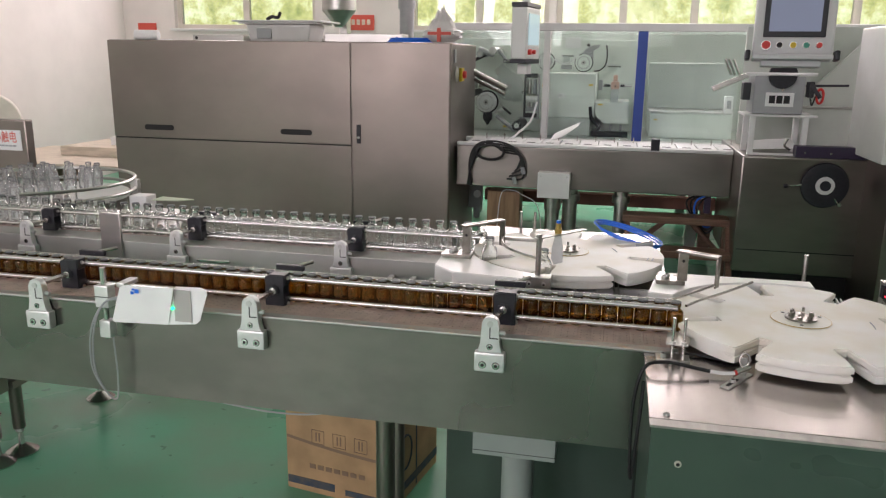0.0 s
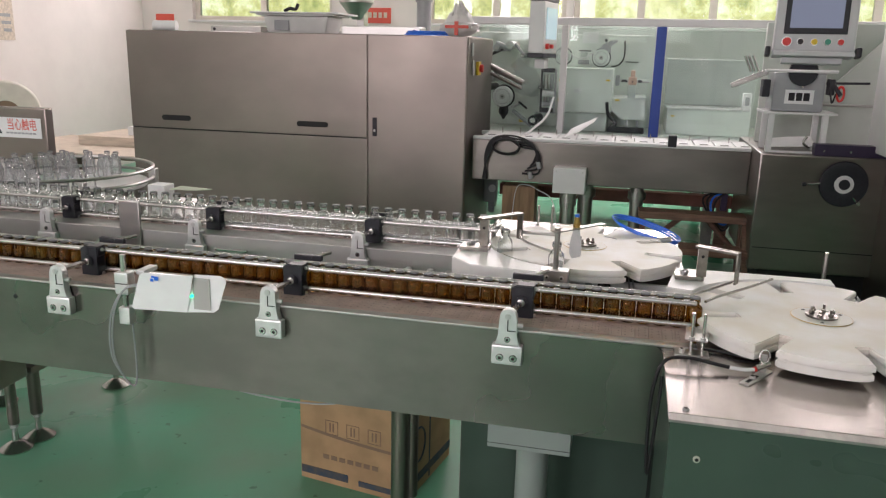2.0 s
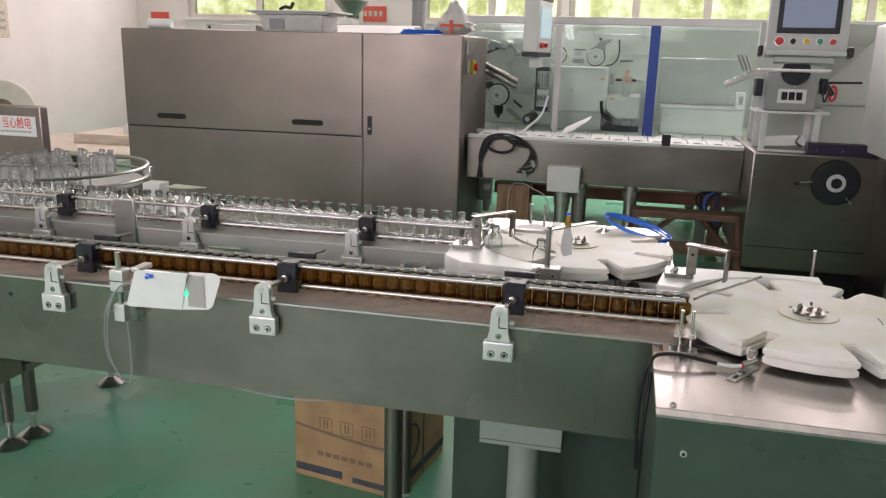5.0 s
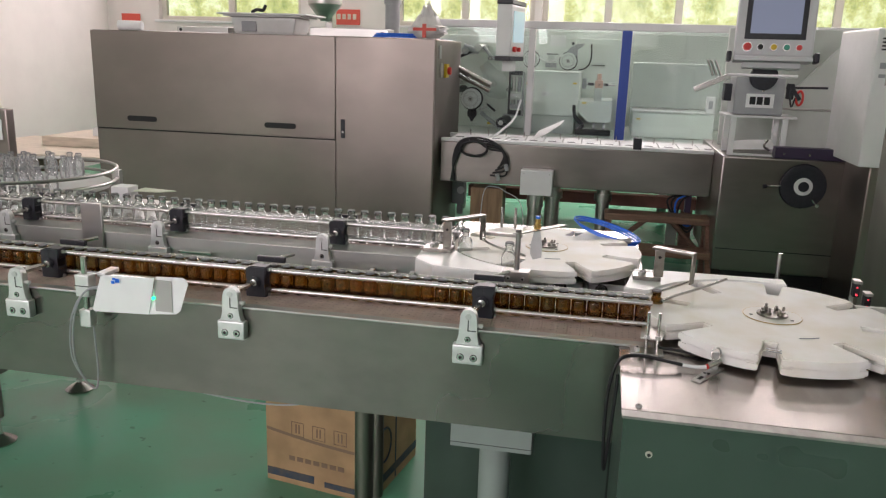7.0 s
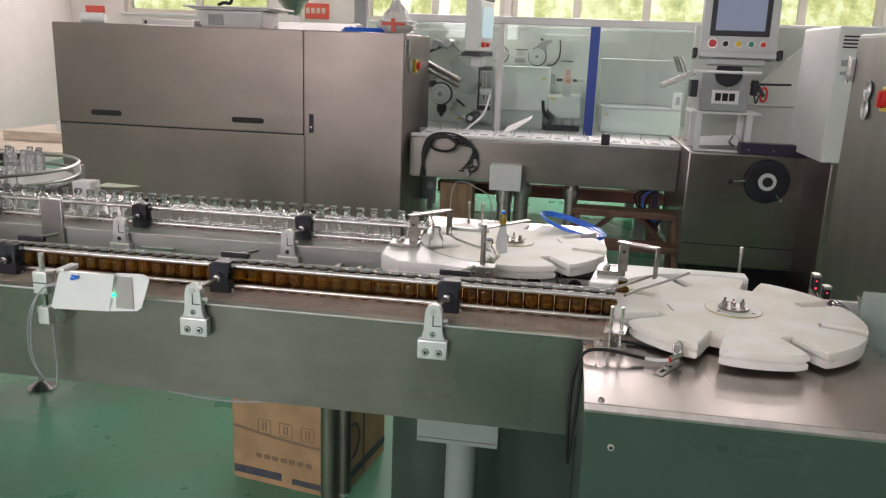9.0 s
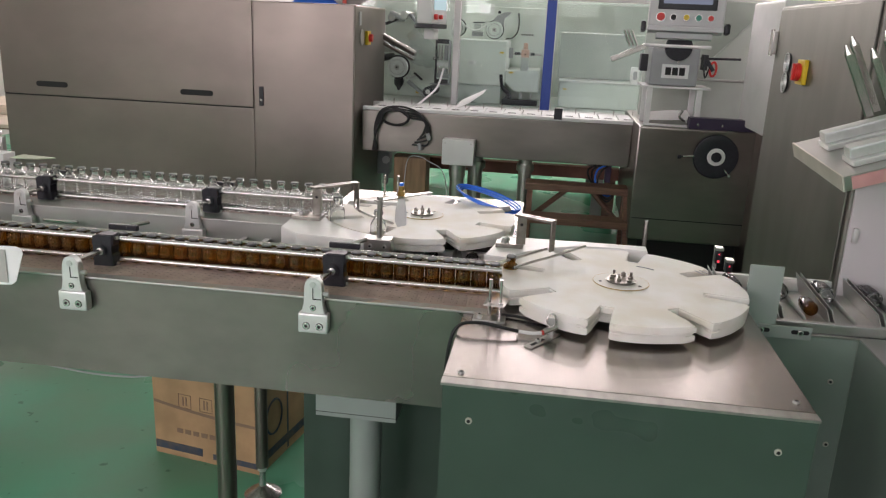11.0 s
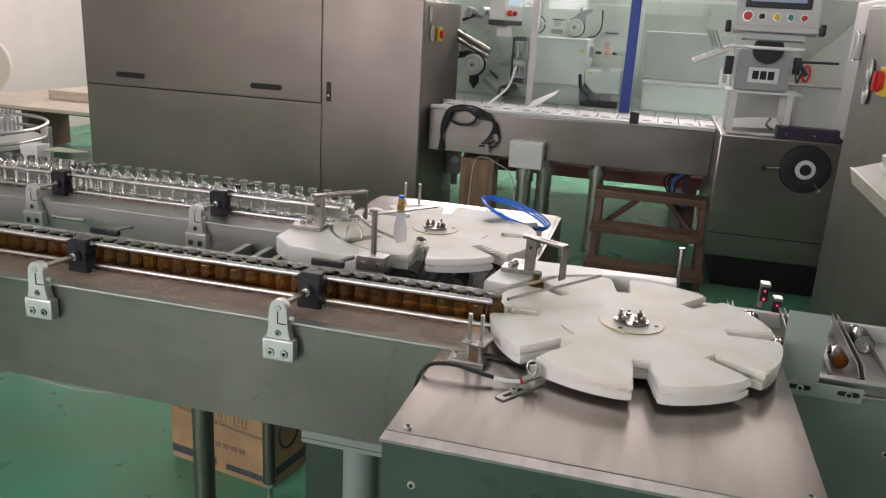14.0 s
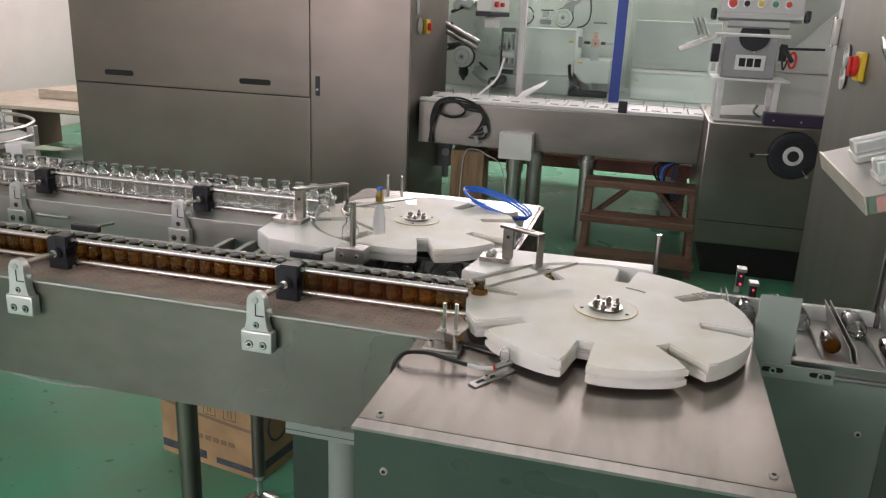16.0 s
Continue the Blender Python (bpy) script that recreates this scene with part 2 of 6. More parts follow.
def part(name, bm, mat, parent, label=""):
    """Links a bmesh, in the thing's own metres, as one mesh under a thing or a part."""
    o = ORIGIN.get(parent, Vector((0, 0, 0)))
    bmesh.ops.translate(bm, verts=bm.verts, vec=-o)
    ob = new(name, finish(bm, mat, name))
    ob.parent = parent
    ORIGIN[ob] = o
    if label:
        ob["label"] = label
    return ob


def lone(name, bm, mat, label, category="", group="", kind="", smooth=True):
    lo = [min(v.co[i] for v in bm.verts) for i in range(3)]
    hi = [max(v.co[i] for v in bm.verts) for i in range(3)]
    o = Vector(((lo[0] + hi[0]) / 2, (lo[1] + hi[1]) / 2, lo[2]))
    bmesh.ops.translate(bm, verts=bm.verts, vec=-o)
    ob = tagged(new(name, finish(bm, mat, name, smooth)), label, category, group, kind)
    ob.location = o
    ORIGIN[ob] = o
    return ob


def box(x0, y0, z0, x1, y1, z1, bevel=0.0, bm=None, seg=2):
    out = bm or bmesh.new()
    t = bmesh.new()
    bmesh.ops.create_cube(t, size=1.0)
    for v in t.verts:
        v.co = Vector(((x0 + x1) / 2 + v.co.x * (x1 - x0), (y0 + y1) / 2 + v.co.y * (y1 - y0), (z0 + z1) / 2 + v.co.z * (z1 - z0)))
    if bevel:
        bmesh.ops.bevel(t, geom=t.edges[:], offset=bevel, segments=seg, affect="EDGES", profile=0.6)
    return merge(out, t)


def merge(out, t, m=None):
    if m is not None:
        bmesh.ops.transform(t, matrix=m, verts=t.verts)
    ids = {}
    for v in t.verts:
        ids[v] = out.verts.new(v.co)
    for f in t.faces:
        try:
            out.faces.new([ids[v] for v in f.verts])
        except ValueError:
            pass
    t.free()
    return out


def cyl(p0, p1, r, seg=16, bm=None, r2=None, bevel=0.0):
    out = bm or bmesh.new()
    p0, p1 = Vector(p0), Vector(p1)
    d = p1 - p0
    t = bmesh.new()
    bmesh.ops.create_cone(t, cap_ends=True, segments=seg, radius1=r, radius2=r if r2 is None else r2, depth=d.length)
    if bevel:
        rim = [e for e in t.edges if len(e.link_faces) == 2 and any(len(f.verts) > 4 for f in e.link_faces)]
        bmesh.ops.bevel(t, geom=rim, offset=bevel, segments=2, affect="EDGES")
    return merge(out, t, Matrix.Translation((p0 + p1) / 2) @ d.to_track_quat("Z", "Y").to_matrix().to_4x4())


def lathe(profile, seg=20, bm=None, at=(0, 0, 0)):
    out = bm or bmesh.new()
    rings = []
    for r, z in profile:
        if r < 1e-5:
            rings.append([out.verts.new((at[0], at[1], at[2] + z))])
        else:
            rings.append([out.verts.new((at[0] + r * math.cos(2 * math.pi * k / seg), at[1] + r * math.sin(2 * math.pi * k / seg), at[2] + z)) for k in range(seg)])
    for a, b in zip(rings, rings[1:]):
        for k in range(seg):
            q = [a[k % len(a)], a[(k + 1) % len(a)], b[(k + 1) % len(b)], b[k % len(b)]]
            q = list(dict.fromkeys(q))
            if len(q) > 2:
                out.faces.new(q)
    return out


def spline(points, n=8):
    pts = [Vector(p) for p in points]
    pts = [2 * pts[0] - pts[1]] + pts + [2 * pts[-1] - pts[-2]]
    out = []
    for a, b, c, d in zip(pts, pts[1:], pts[2:], pts[3:]):
        for k in range(n):
            t = k / n
            out.append(0.5 * (2 * b + (c - a) * t + (2 * a - 5 * b + 4 * c - d) * t * t + (3 * b - a - 3 * c + d) * t ** 3))
    return out + [pts[-2]]


def tube(points, r, seg=8, smooth_n=8, bm=None):
    out = bm or bmesh.new()
    pts = spline(points, smooth_n) if smooth_n else [Vector(p) for p in points]
    rings, up = [], Vector((0.13, 0.21, 0.97))
    for i, p in enumerate(pts):
        d = (pts[min(i + 1, len(pts) - 1)] - pts[max(i - 1, 0)]).normalized()
        u = d.cross(up)
        u = u.normalized() if u.length > 1e-4 else Vector((1, 0, 0))
        w = d.cross(u)
        up = w if w.dot(up) > 0 else -w
        rings.append([out.verts.new(p + r * (math.cos(2 * math.pi * k / seg) * u + math.sin(2 * math.pi * k / seg) * w)) for k in range(seg)])
    for a, b in zip(rings, rings[1:]):
        best = min(range(seg), key=lambda s: sum((a[k].co - b[(k + s) % seg].co).length for k in range(0, seg, 2)))
        for k in range(seg):
            out.faces.new([a[k], a[(k + 1) % seg], b[(k + 1 + best) % seg], b[(k + best) % seg]])
    out.faces.new(rings[0][::-1])
    out.faces.new(rings[-1])
    return out


def prism(outline, z0, z1, bm=None, bevel=0.0):
    """A plate of any outline in x and y, from z0 to z1."""
    out = bm or bmesh.new()
    t = bmesh.new()
    lo = [t.verts.new((x, y, z0)) for x, y in outline]
    hi = [t.verts.new((x, y, z1)) for x, y in outline]
    t.faces.new(lo[::-1])
    top = t.faces.new(hi)
    for k in range(len(lo)):
        j = (k + 1) % len(lo)
        t.faces.new([lo[k], lo[j], hi[j], hi[k]])
    if bevel:
        bmesh.ops.bevel(t, geom=[e for e in t.edges if abs(e.verts[0].co.z - e.verts[1].co.z) < 1e-6], offset=bevel, segments=2, affect="EDGES")
    bmesh.ops.triangulate(t, faces=[f for f in t.faces if len(f.verts) > 8])
    return merge(out, t)


def words(text, size, m, mat, parent, label="", name="lettering", depth=0.0008, bold=0.0):
    c = bpy.data.curves.new(name, "FONT")
    c.body, c.size, c.extrude, c.align_x, c.align_y = text, size, depth, "CENTER", "CENTER"
    c.offset = bold
    tmp = bpy.data.objects.new("tmp_text", c)
    scene.collection.objects.link(tmp)
    me = bpy.data.meshes.new_from_object(tmp.evaluated_get(bpy.context.evaluated_depsgraph_get()))
    bpy.data.objects.remove(tmp)
    me.transform(Matrix.Translation(-ORIGIN.get(parent, Vector((0, 0, 0)))) @ m)
    me.materials.clear()
    me.materials.append(mat)
    ob = new(name, me)
    ob.parent = parent
    if label:
        ob["label"] = label
    return ob


FRONT = pose(0, 0, 0, 90, 0, 0)   # text that faces -y


def bolt(parent, p, axis, r=0.005, h=0.004, mat=None):
    p, axis = Vector(p), Vector(axis).normalized()
    b = cyl(p - axis * 0.001, p + axis * h, r, 12, bevel=r * 0.2)
    o = part("bolt", b, mat or BOLT, parent)
    if parent.type == "EMPTY":
        part("socket", cyl(p + axis * (h + 0.0002), p + axis * (h + 0.0007), r * 0.58, 6), DARK, o)
    return o

# ---------- the hall ----------
X0, X1, Y0, Y1, ZC = -6.0, 5.2, -5.0, 9.0, 3.9
lone("floor", box(X0 - 0.2, Y0 - 0.2, -0.1, X1 + 0.2, Y1 + 0.2, 0), FLOOR, "glossy green epoxy factory floor with scuffs", "floor", kind="structure", smooth=False)
lone("ceiling", box(X0 - 0.2, Y0 - 0.2, ZC, X1 + 0.2, Y1 + 0.2, ZC + 0.15), CEIL, "plain white ceiling over the hall", "ceiling", kind="structure", smooth=False)
lone("wall_west", box(X0 - 0.2, Y0 - 0.2, 0, X0, Y1, ZC), WALL, "plain white plaster wall", "wall", kind="structure", smooth=False)
lone("wall_east", box(X1, Y0 - 0.2, 0, X1 + 0.2, Y1, ZC), WALL, "plain white plaster wall", "wall", kind="structure", smooth=False)


def wall_with_windows(name, y_in, y_out, openings, sill, head):
    b = box(X0 - 0.2, y_in, 0, X1 + 0.2, y_out, sill)
    box(X0 - 0.2, y_in, head, X1 + 0.2, y_out, ZC, bm=b)
    edge = X0 - 0.2
    for a, c in openings:
        box(edge, y_in, sill, a, y_out, head, bm=b)
        edge = c
    box(edge, y_in, sill, X1 + 0.2, y_out, head, bm=b)
    lone(name, b, WALL, "white plaster wall with a row of windows", "wall", kind="structure", smooth=False)


def window(name, a, c, y, sill, head, posts):
    w = thing(name, ((a + c) / 2, y, sill), "cream-framed window onto sunlit trees", "window", kind="structure")
    f = box(a, y - 0.03, sill, c, y + 0.03, sill + 0.05, 0.004)
    box(a, y - 0.03, head - 0.05, c, y + 0.03, head, 0.004, f)
    for x in (a, c - 0.06):
        box(x, y - 0.028, sill + 0.05, x + 0.06, y + 0.028, head - 0.05, 0.004, f)
    for x in posts:
        box(x - 0.04, y - 0.028, sill + 0.05, x + 0.04, y + 0.028, head - 0.05, 0.004, f)
    part("window_frame", f, FRAME_W, w)
    part("window_sill", box(a - 0.03, y - 0.16, sill - 0.03, c + 0.03, y - 0.031, sill - 0.002, 0.006), WHITE_PAINT, w)
    edges = [a + 0.06] + [q for x in posts for q in (x - 0.04, x + 0.04)] + [c - 0.06]
    for x, x2 in zip(edges[::2], edges[1::2]):
        p = part("pane", box(x, y - 0.003, sill + 0.05, x2, y + 0.003, head - 0.05), PANE, w)
        p.visible_shadow = False


BACK_WIN = [(-5.31, -3.5), (-2.36, -0.79), (-0.71, 1.45), (1.55, 3.1), (3.5, 4.9)]
wall_with_windows("wall_north", Y1, Y1 + 0.2, BACK_WIN, 1.74, 3.5)
for k, (a, c) in enumerate(BACK_WIN):
    window("window_%d" % (k + 1), a, c, Y1 + 0.1, 1.74, 3.5, {0: [-4.4], 2: [0.0, 0.74]}.get(k, [(a + c) / 2]))
FRONT_WIN = [(-5.3, -3.5), (-3.0, -1.2), (-0.7, 1.1), (1.6, 3.4)]
wall_with_windows("wall_south", Y0 - 0.2, Y0, FRONT_WIN, 1.6, 3.6)
for k, (a, c) in enumerate(FRONT_WIN):
    window("window_%d" % (k + 6), a, c, Y0 - 0.1, 1.6, 3.6, [(a + c) / 2])
lone("ground", box(-60, -60, -0.3, 60, 60, -0.12), material("yard_asphalt", (0.16, 0.16, 0.15), 0.8, vary=0.2, scale=1), "grey yard round the hall", "ground", kind="structure", smooth=False)
lone("backdrop", box(-22, 17, -0.1, 20, 17.1, 9), TREES, "glowing backdrop painted as sunlit yellow-green trees beyond the windows", "trees", kind="structure", smooth=False)
wall_sign = thing("wall_sign", (-2.95, 8.98, 1.72), "red wall sign with a row of unreadable white characters", "sign")
part("board", box(-3.14, 8.975, 1.73, -2.78, 8.995, 1.90, 0.002), SIGN_RED, wall_sign)
for k in range(5):
    part("character_bar", box(-3.11 + k * 0.062, 8.9715, 1.79, -3.07 + k * 0.062, 8.974, 1.85), PLY, wall_sign)
notice = thing("wall_notice", (-5.99, 6.57, 1.44), "cream wall notice with faint grey print", "notice")
part("sheet", box(-5.998, 6.30, 1.44, -5.985, 6.84, 2.05, 0.002), PLY, notice)
for k in range(3):
    part("print_bar", box(-5.984, 6.70 - 0.02 * k, 1.52 + 0.07 * k, -5.9825, 6.80, 1.55 + 0.07 * k), GREY_PAINT, notice)
small_sign = thing("wall_sign", (-5.66, 8.98, 1.70), "small red and white wall notice", "sign")
part("board", box(-5.80, 8.975, 1.64, -5.56, 8.995, 1.80, 0.002), SIGN_RED, small_sign)
for k in range(4):
    part("character_bar", box(-5.775 + k * 0.054, 8.9715, 1.665, -5.737 + k * 0.054, 8.974, 1.715), PAPER, small_sign)

# ---------- large steel cabinet at the back ----------
def pill(x0, x1, z0, z1, y0, y1):
    r = (z1 - z0) / 2
    t = bmesh.new()
    pts = [(x1 - r + r * math.cos(a), z0 + r + r * math.sin(a)) for a in np.linspace(-math.pi / 2, math.pi / 2, 8)]
    pts += [(x0 + r + r * math.cos(a), z0 + r + r * math.sin(a)) for a in np.linspace(math.pi / 2, 3 * math.pi / 2, 8)]
    prism(pts, -y1, -y0, t)
    bmesh.ops.transform(t, matrix=pose(0, 0, 0, 90), verts=t.verts)
    return t


cab = thing("steel_cabinet", (-2.3, 5.55, 0.0), "long brushed stainless steel machine cabinet with flap doors", "cabinet")
part("body", box(-3.54, 5.125, 0.06, -1.055, 6.02, 1.53, 0.012), CABINET, cab)
part("plinth", box(-3.48, 5.19, 0.0, -1.12, 5.95, 0.059), DKGREEN, cab)
up = part("upper_door", box(-3.535, 5.113, 0.852, -1.738, 5.124, 1.525, 0.003), CABINET, cab)
low = part("lower_panel", box(-3.535, 5.115, 0.075, -1.738, 5.124, 0.844, 0.003), CABINET, cab)
side_door = part("side_door", box(-1.728, 5.113, 0.075, -1.062, 5.124, 1.525, 0.004), CABINET, cab)
for hx in (-3.172, -2.131):
    part("handle_recess", pill(hx - 0.115, hx + 0.115, 0.908, 0.945, 5.109, 5.1125), DARK, up, "dark oval recessed grip")
lockp = part("lock", box(-1.697, 5.106, 0.865, -1.667, 5.1125, 0.99, 0.003), BLACK, side_door, "black push lock")
part("lock_barrel", cyl((-1.682, 5.104, 0.905), (-1.682, 5.1055, 0.905), 0.008, 12), CHROME, lockp)
part("seam_strip", box(-3.53, 5.1145, 0.8445, -1.74, 5.118, 0.8515), DARK, cab)
part("inspection_disc", cyl((-1.053, 5.28, 1.33), (-1.047, 5.28, 1.33), 0.05, 24), STEEL, cab)
part("vent_slot", box(-1.054, 5.2, 1.405, -1.047, 5.26, 1.49, 0.004), GREY_PAINT, cab)
msw = part("isolator", box(-1.054, 5.38, 1.28, -1.035, 5.47, 1.37, 0.003), YELLOW, cab, "yellow and red isolator switch")
part("isolator_knob", cyl((-1.035, 5.425, 1.325), (-1.012, 5.425, 1.325), 0.026, 16, bevel=0.003), RED, msw)
duct = part("elbow_pipe", tube([(-1.055, 5.80, 0.66), (-1.02, 5.80, 0.67), (-1.0, 5.81, 0.73), (-1.0, 5.83, 0.83)], 0.045, 14), STEEL, cab)
valve = thing("air_valve", (-0.98, 5.880, 0.25), "grey and blue air valve unit on the cabinet side", "valve")
part("valve_body", box(-1.055, 5.830, 0.33, -0.96, 5.930, 0.50, 0.008), GREY_PAINT, valve)
part("gauge", cyl((-0.985, 5.829, 0.44), (-0.985, 5.805, 0.44), 0.028, 18, bevel=0.004), WHITE_PAINT, valve)
part("bowl", cyl((-0.995, 5.860, 0.25), (-0.995, 5.860, 0.335), 0.024, 16, bevel=0.006), GREY_PAINT, valve, "grey filter bowl")
part("fitting", cyl((-0.985, 5.880, 0.50), (-0.985, 5.880, 0.55), 0.014, 12), BRASS, valve)

# things on top of the cabinet
ZT = 1.53
tub = thing("plastic_tub", (-2.37, 5.55, ZT), "milky plastic tub with a dark tool on its rim", "tub")
t = box(-2.62, 5.4, ZT + 0.001, -2.12, 5.7, ZT + 0.12, 0.02)
for v in t.verts:
    k = 0.88 + 0.12 * (v.co.z - ZT) / 0.12
    v.co.x, v.co.y = -2.37 + (v.co.x + 2.37) * k, 5.55 + (v.co.y - 5.55) * k
part("tub_wall", t, CLEARBOX, tub)
part("rim", box(-2.66, 5.38, ZT + 0.121, -2.08, 5.72, ZT + 0.133, 0.004), CLEARBOX, tub)
part("loose_lid", box(-2.70, 5.36, ZT + 0.134, -2.03, 5.76, ZT + 0.146, 0.003), WHITE_PAINT, tub, "loose white lid board")
part("contents", box(-2.53, 5.398, ZT + 0.02, -2.42, 5.42, ZT + 0.09, 0.004), GREY_PAINT, tub, "dark contents showing through the wall")
pr = thing("paper_roll", (-3.3, 5.3, ZT), "small white paper roll lying on the cabinet edge", "paper roll")
part("roll", cyl((-3.39, 5.24, ZT + 0.036), (-3.22, 5.26, ZT + 0.036), 0.034, 20, bevel=0.003), CARD, pr)
part("loose_end", box(-3.22, 5.24, ZT + 0.001, -3.13, 5.29, ZT + 0.006, 0.002), CARD, pr)
part("tool", tube([(-2.44, 5.38, ZT + 0.15), (-2.40, 5.38, ZT + 0.168), (-2.36, 5.39, ZT + 0.165), (-2.345, 5.4, ZT + 0.20)], 0.012, 8), RUBBER, tub, "small black tool")
for x0, x1, w, h in ((-3.06, -2.66, 0.10, 0.045), (-2.04, -1.47, 0.16, 0.06)):
    bar = thing("steel_trough", ((x0 + x1) / 2, 5.5, ZT), "long shallow steel trough lying on the cabinet", "trough")
    part("channel", box(x0, 5.45, ZT + 0.001, x1, 5.45 + w, ZT + h, 0.004), STEEL, bar)
    part("end_hole", cyl((x0 + 0.03 if x0 < -2.5 else x1 - 0.04, 5.4475, ZT + h / 2), (x0 + 0.03 if x0 < -2.5 else x1 - 0.04, 5.4495, ZT + h / 2), 0.012, 12), DARK, bar)
slab = thing("steel_plate", (-2.8, 5.8, ZT), "flat steel cover plate lying on the cabinet", "plate")
part("plate", box(-3.1, 5.72, ZT + 0.001, -1.9, 5.95, ZT + 0.03, 0.004), STEEL, slab)
hop = thing("steel_hopper", (-2.27, 6.4, 0.0), "hanging steel hopper cone behind the cabinet", "hopper")
part("cone", lathe([(0.001, 1.67), (0.035, 1.67), (0.14, 1.80), (0.145, 2.3), (0.001, 2.3)], 24, at=(-2.27, 6.4, 0)), STEEL, hop)
part("stand", box(-2.30, 6.5, 0.0, -2.24, 6.6, 1.8), STEEL, hop)
coilp = thing("blue_hose_coil", (-1.42, 5.45, ZT), "flat coil of blue air hose on the cabinet", "hose")
for k in range(3):
    part("loop", tube([(-1.42 + (0.17 - 0.012 * k) * math.cos(a), 5.5 + 0.12 * math.sin(a), ZT + 0.007 + 0.011 * k) for a in np.linspace(0, 2 * math.pi, 14)], 0.006, 6, 3), HOSE, coilp)
bag = thing("white_sack", (-1.2, 5.5, ZT), "tied white plastic sack with red print", "sack")
t = bmesh.new()
bmesh.ops.create_uvsphere(t, u_segments=28, v_segments=18, radius=1)
for v in t.verts:
    n = noise.noise(v.co * 2.3) * 0.16 + noise.noise(v.co * 6) * 0.06
    z = v.co.z
    top = max(0, z - 0.35)
    r = 1.12 + n - top * 1.0
    v.co = Vector((-1.2 + 0.118 * v.co.x * r * (1 + 0.25 * noise.noise(v.co * 9)), 5.5 + 0.09 * v.co.y * r, ZT + 0.062 + 0.068 * z * (1 + n * 0.9) + (0.14 * top * (1 + noise.noise(v.co * 5)) if z > 0.5 else 0)))
    v.co.z = max(v.co.z, ZT + 0.001)
part("bag", t, PLASTIC_BAG, bag)
part("red_print", box(-1.28, 5.395, ZT + 0.055, -1.12, 5.41, ZT + 0.075), SIGN_RED, bag)
part("red_print", box(-1.215, 5.3945, ZT + 0.01, -1.19, 5.4095, ZT + 0.1), SIGN_RED, bag)
col = thing("grey_column", (-1.75, 6.6, 0.0), "grey enamelled pipe column behind the cabinet", "column")
part("pipe", cyl((-1.75, 6.6, 0.0), (-1.75, 6.6, 3.89), 0.06, 20), GREY_PAINT, col)
part("collar", cyl((-1.75, 6.6, 1.82), (-1.75, 6.6, 1.9), 0.072, 20, bevel=0.005), GREY_PAINT, col)

# ---------- chain conveyor at the back and cartoning machine ----------
ch = thing("chain_conveyor", (-0.1, 5.5, 0.0), "steel chain conveyor with white carriers", "conveyor")
part("side_panel", box(-1.04, 5.28, 0.59, 0.742, 5.32, 0.862, 0.006), MACHINE, ch)
part("back_panel", box(-1.04, 5.72, 0.59, 0.742, 5.76, 0.862, 0.006), MACHINE, ch)
part("deck", box(-1.04, 5.321, 0.80, 0.742, 5.719, 0.85), GREY_PAINT, ch)
part("front_guide", box(-1.04, 5.285, 0.863, 0.742, 5.335, 0.885, 0.004), WHITE_PAINT, ch)
part("rear_guide", box(-1.04, 5.60, 0.863, 0.742, 5.65, 0.89, 0.004), WHITE_PAINT, ch)
for k in range(14):
    x = -0.98 + k * 0.126
    c = part("carrier", box(x, 5.336, 0.852, x + 0.119, 5.598, 0.888, 0.004), WHITE_PAINT, ch)
    part("slot", box(x + 0.030, 5.345, 0.8882, x + 0.082, 5.385, 0.889), DARK, c)
    part("pin", cyl((x + 0.1, 5.55, 0.8882), (x + 0.1, 5.55, 0.925), 0.004, 8), CHROME, ch)
part("stop_block", box(0.235, 5.27, 0.872, 0.288, 5.34, 0.945, 0.004), BLACK, ch, "black clamp block")
for x, r in ((-0.27, 0.05), (0.07, 0.044)):
    part("column", cyl((x, 5.40, 0.0), (x, 5.40, 0.59), r, 20), STEEL, ch)
    part("flange", cyl((x, 5.40, 0.50), (x, 5.40, 0.55), r * 1.35, 20, bevel=0.004), STEEL, ch)
jb = part("junction_box", box(-0.475, 5.17, 0.546, -0.265, 5.279, 0.712, 0.006), WHITE_PAINT, ch, "pale grey junction box")
for x in (-0.455, -0.285):
    part("screw", cyl((x, 5.1685, 0.69), (x, 5.17, 0.69), 0.006, 10), BOLT, jb)
part("column", cyl((-0.375, 5.235, 0.0), (-0.375, 5.235, 0.46), 0.047, 20), STEEL, ch)
part("collar", cyl((-0.375, 5.235, 0.4602), (-0.375, 5.235, 0.5455), 0.055, 20), STEEL, ch)
skid = lone("timber_beam", box(-0.95, 5.95, 0.375, 0.75, 6.05, 0.46, 0.006), material("rust_red_paint", (0.20, 0.085, 0.06), 0.6, vary=0.3, scale=9), "rust-red beam under the back conveyor", "beam")
part("prop", box(-0.93, 5.97, 0.0, -0.85, 6.03, 0.3745), WOOD, skid)
part("prop", box(0.65, 5.97, 0.0, 0.73, 6.03, 0.3745), WOOD, skid)

car = thing("cartoning_machine", (1.25, 5.4, 0.0), "stainless steel cartoning machine base with black handwheel", "machine")
part("body", box(0.745, 4.93, 0.20, 1.85, 5.95, 0.90, 0.01), MACHINE, car)
part("front_seam", box(0.76, 4.9275, 0.335, 1.84, 4.9295, 0.34), DARK, car)
part("plinth", box(0.82, 5.02, 0.0, 1.80, 5.9, 0.199), DARK, car)
t = lathe([(0.001, 0), (0.10, 0), (0.127, 0.008), (0.132, 0.02), (0.127, 0.032), (0.10, 0.036), (0.06, 0.03), (0.001, 0.03)], 36)
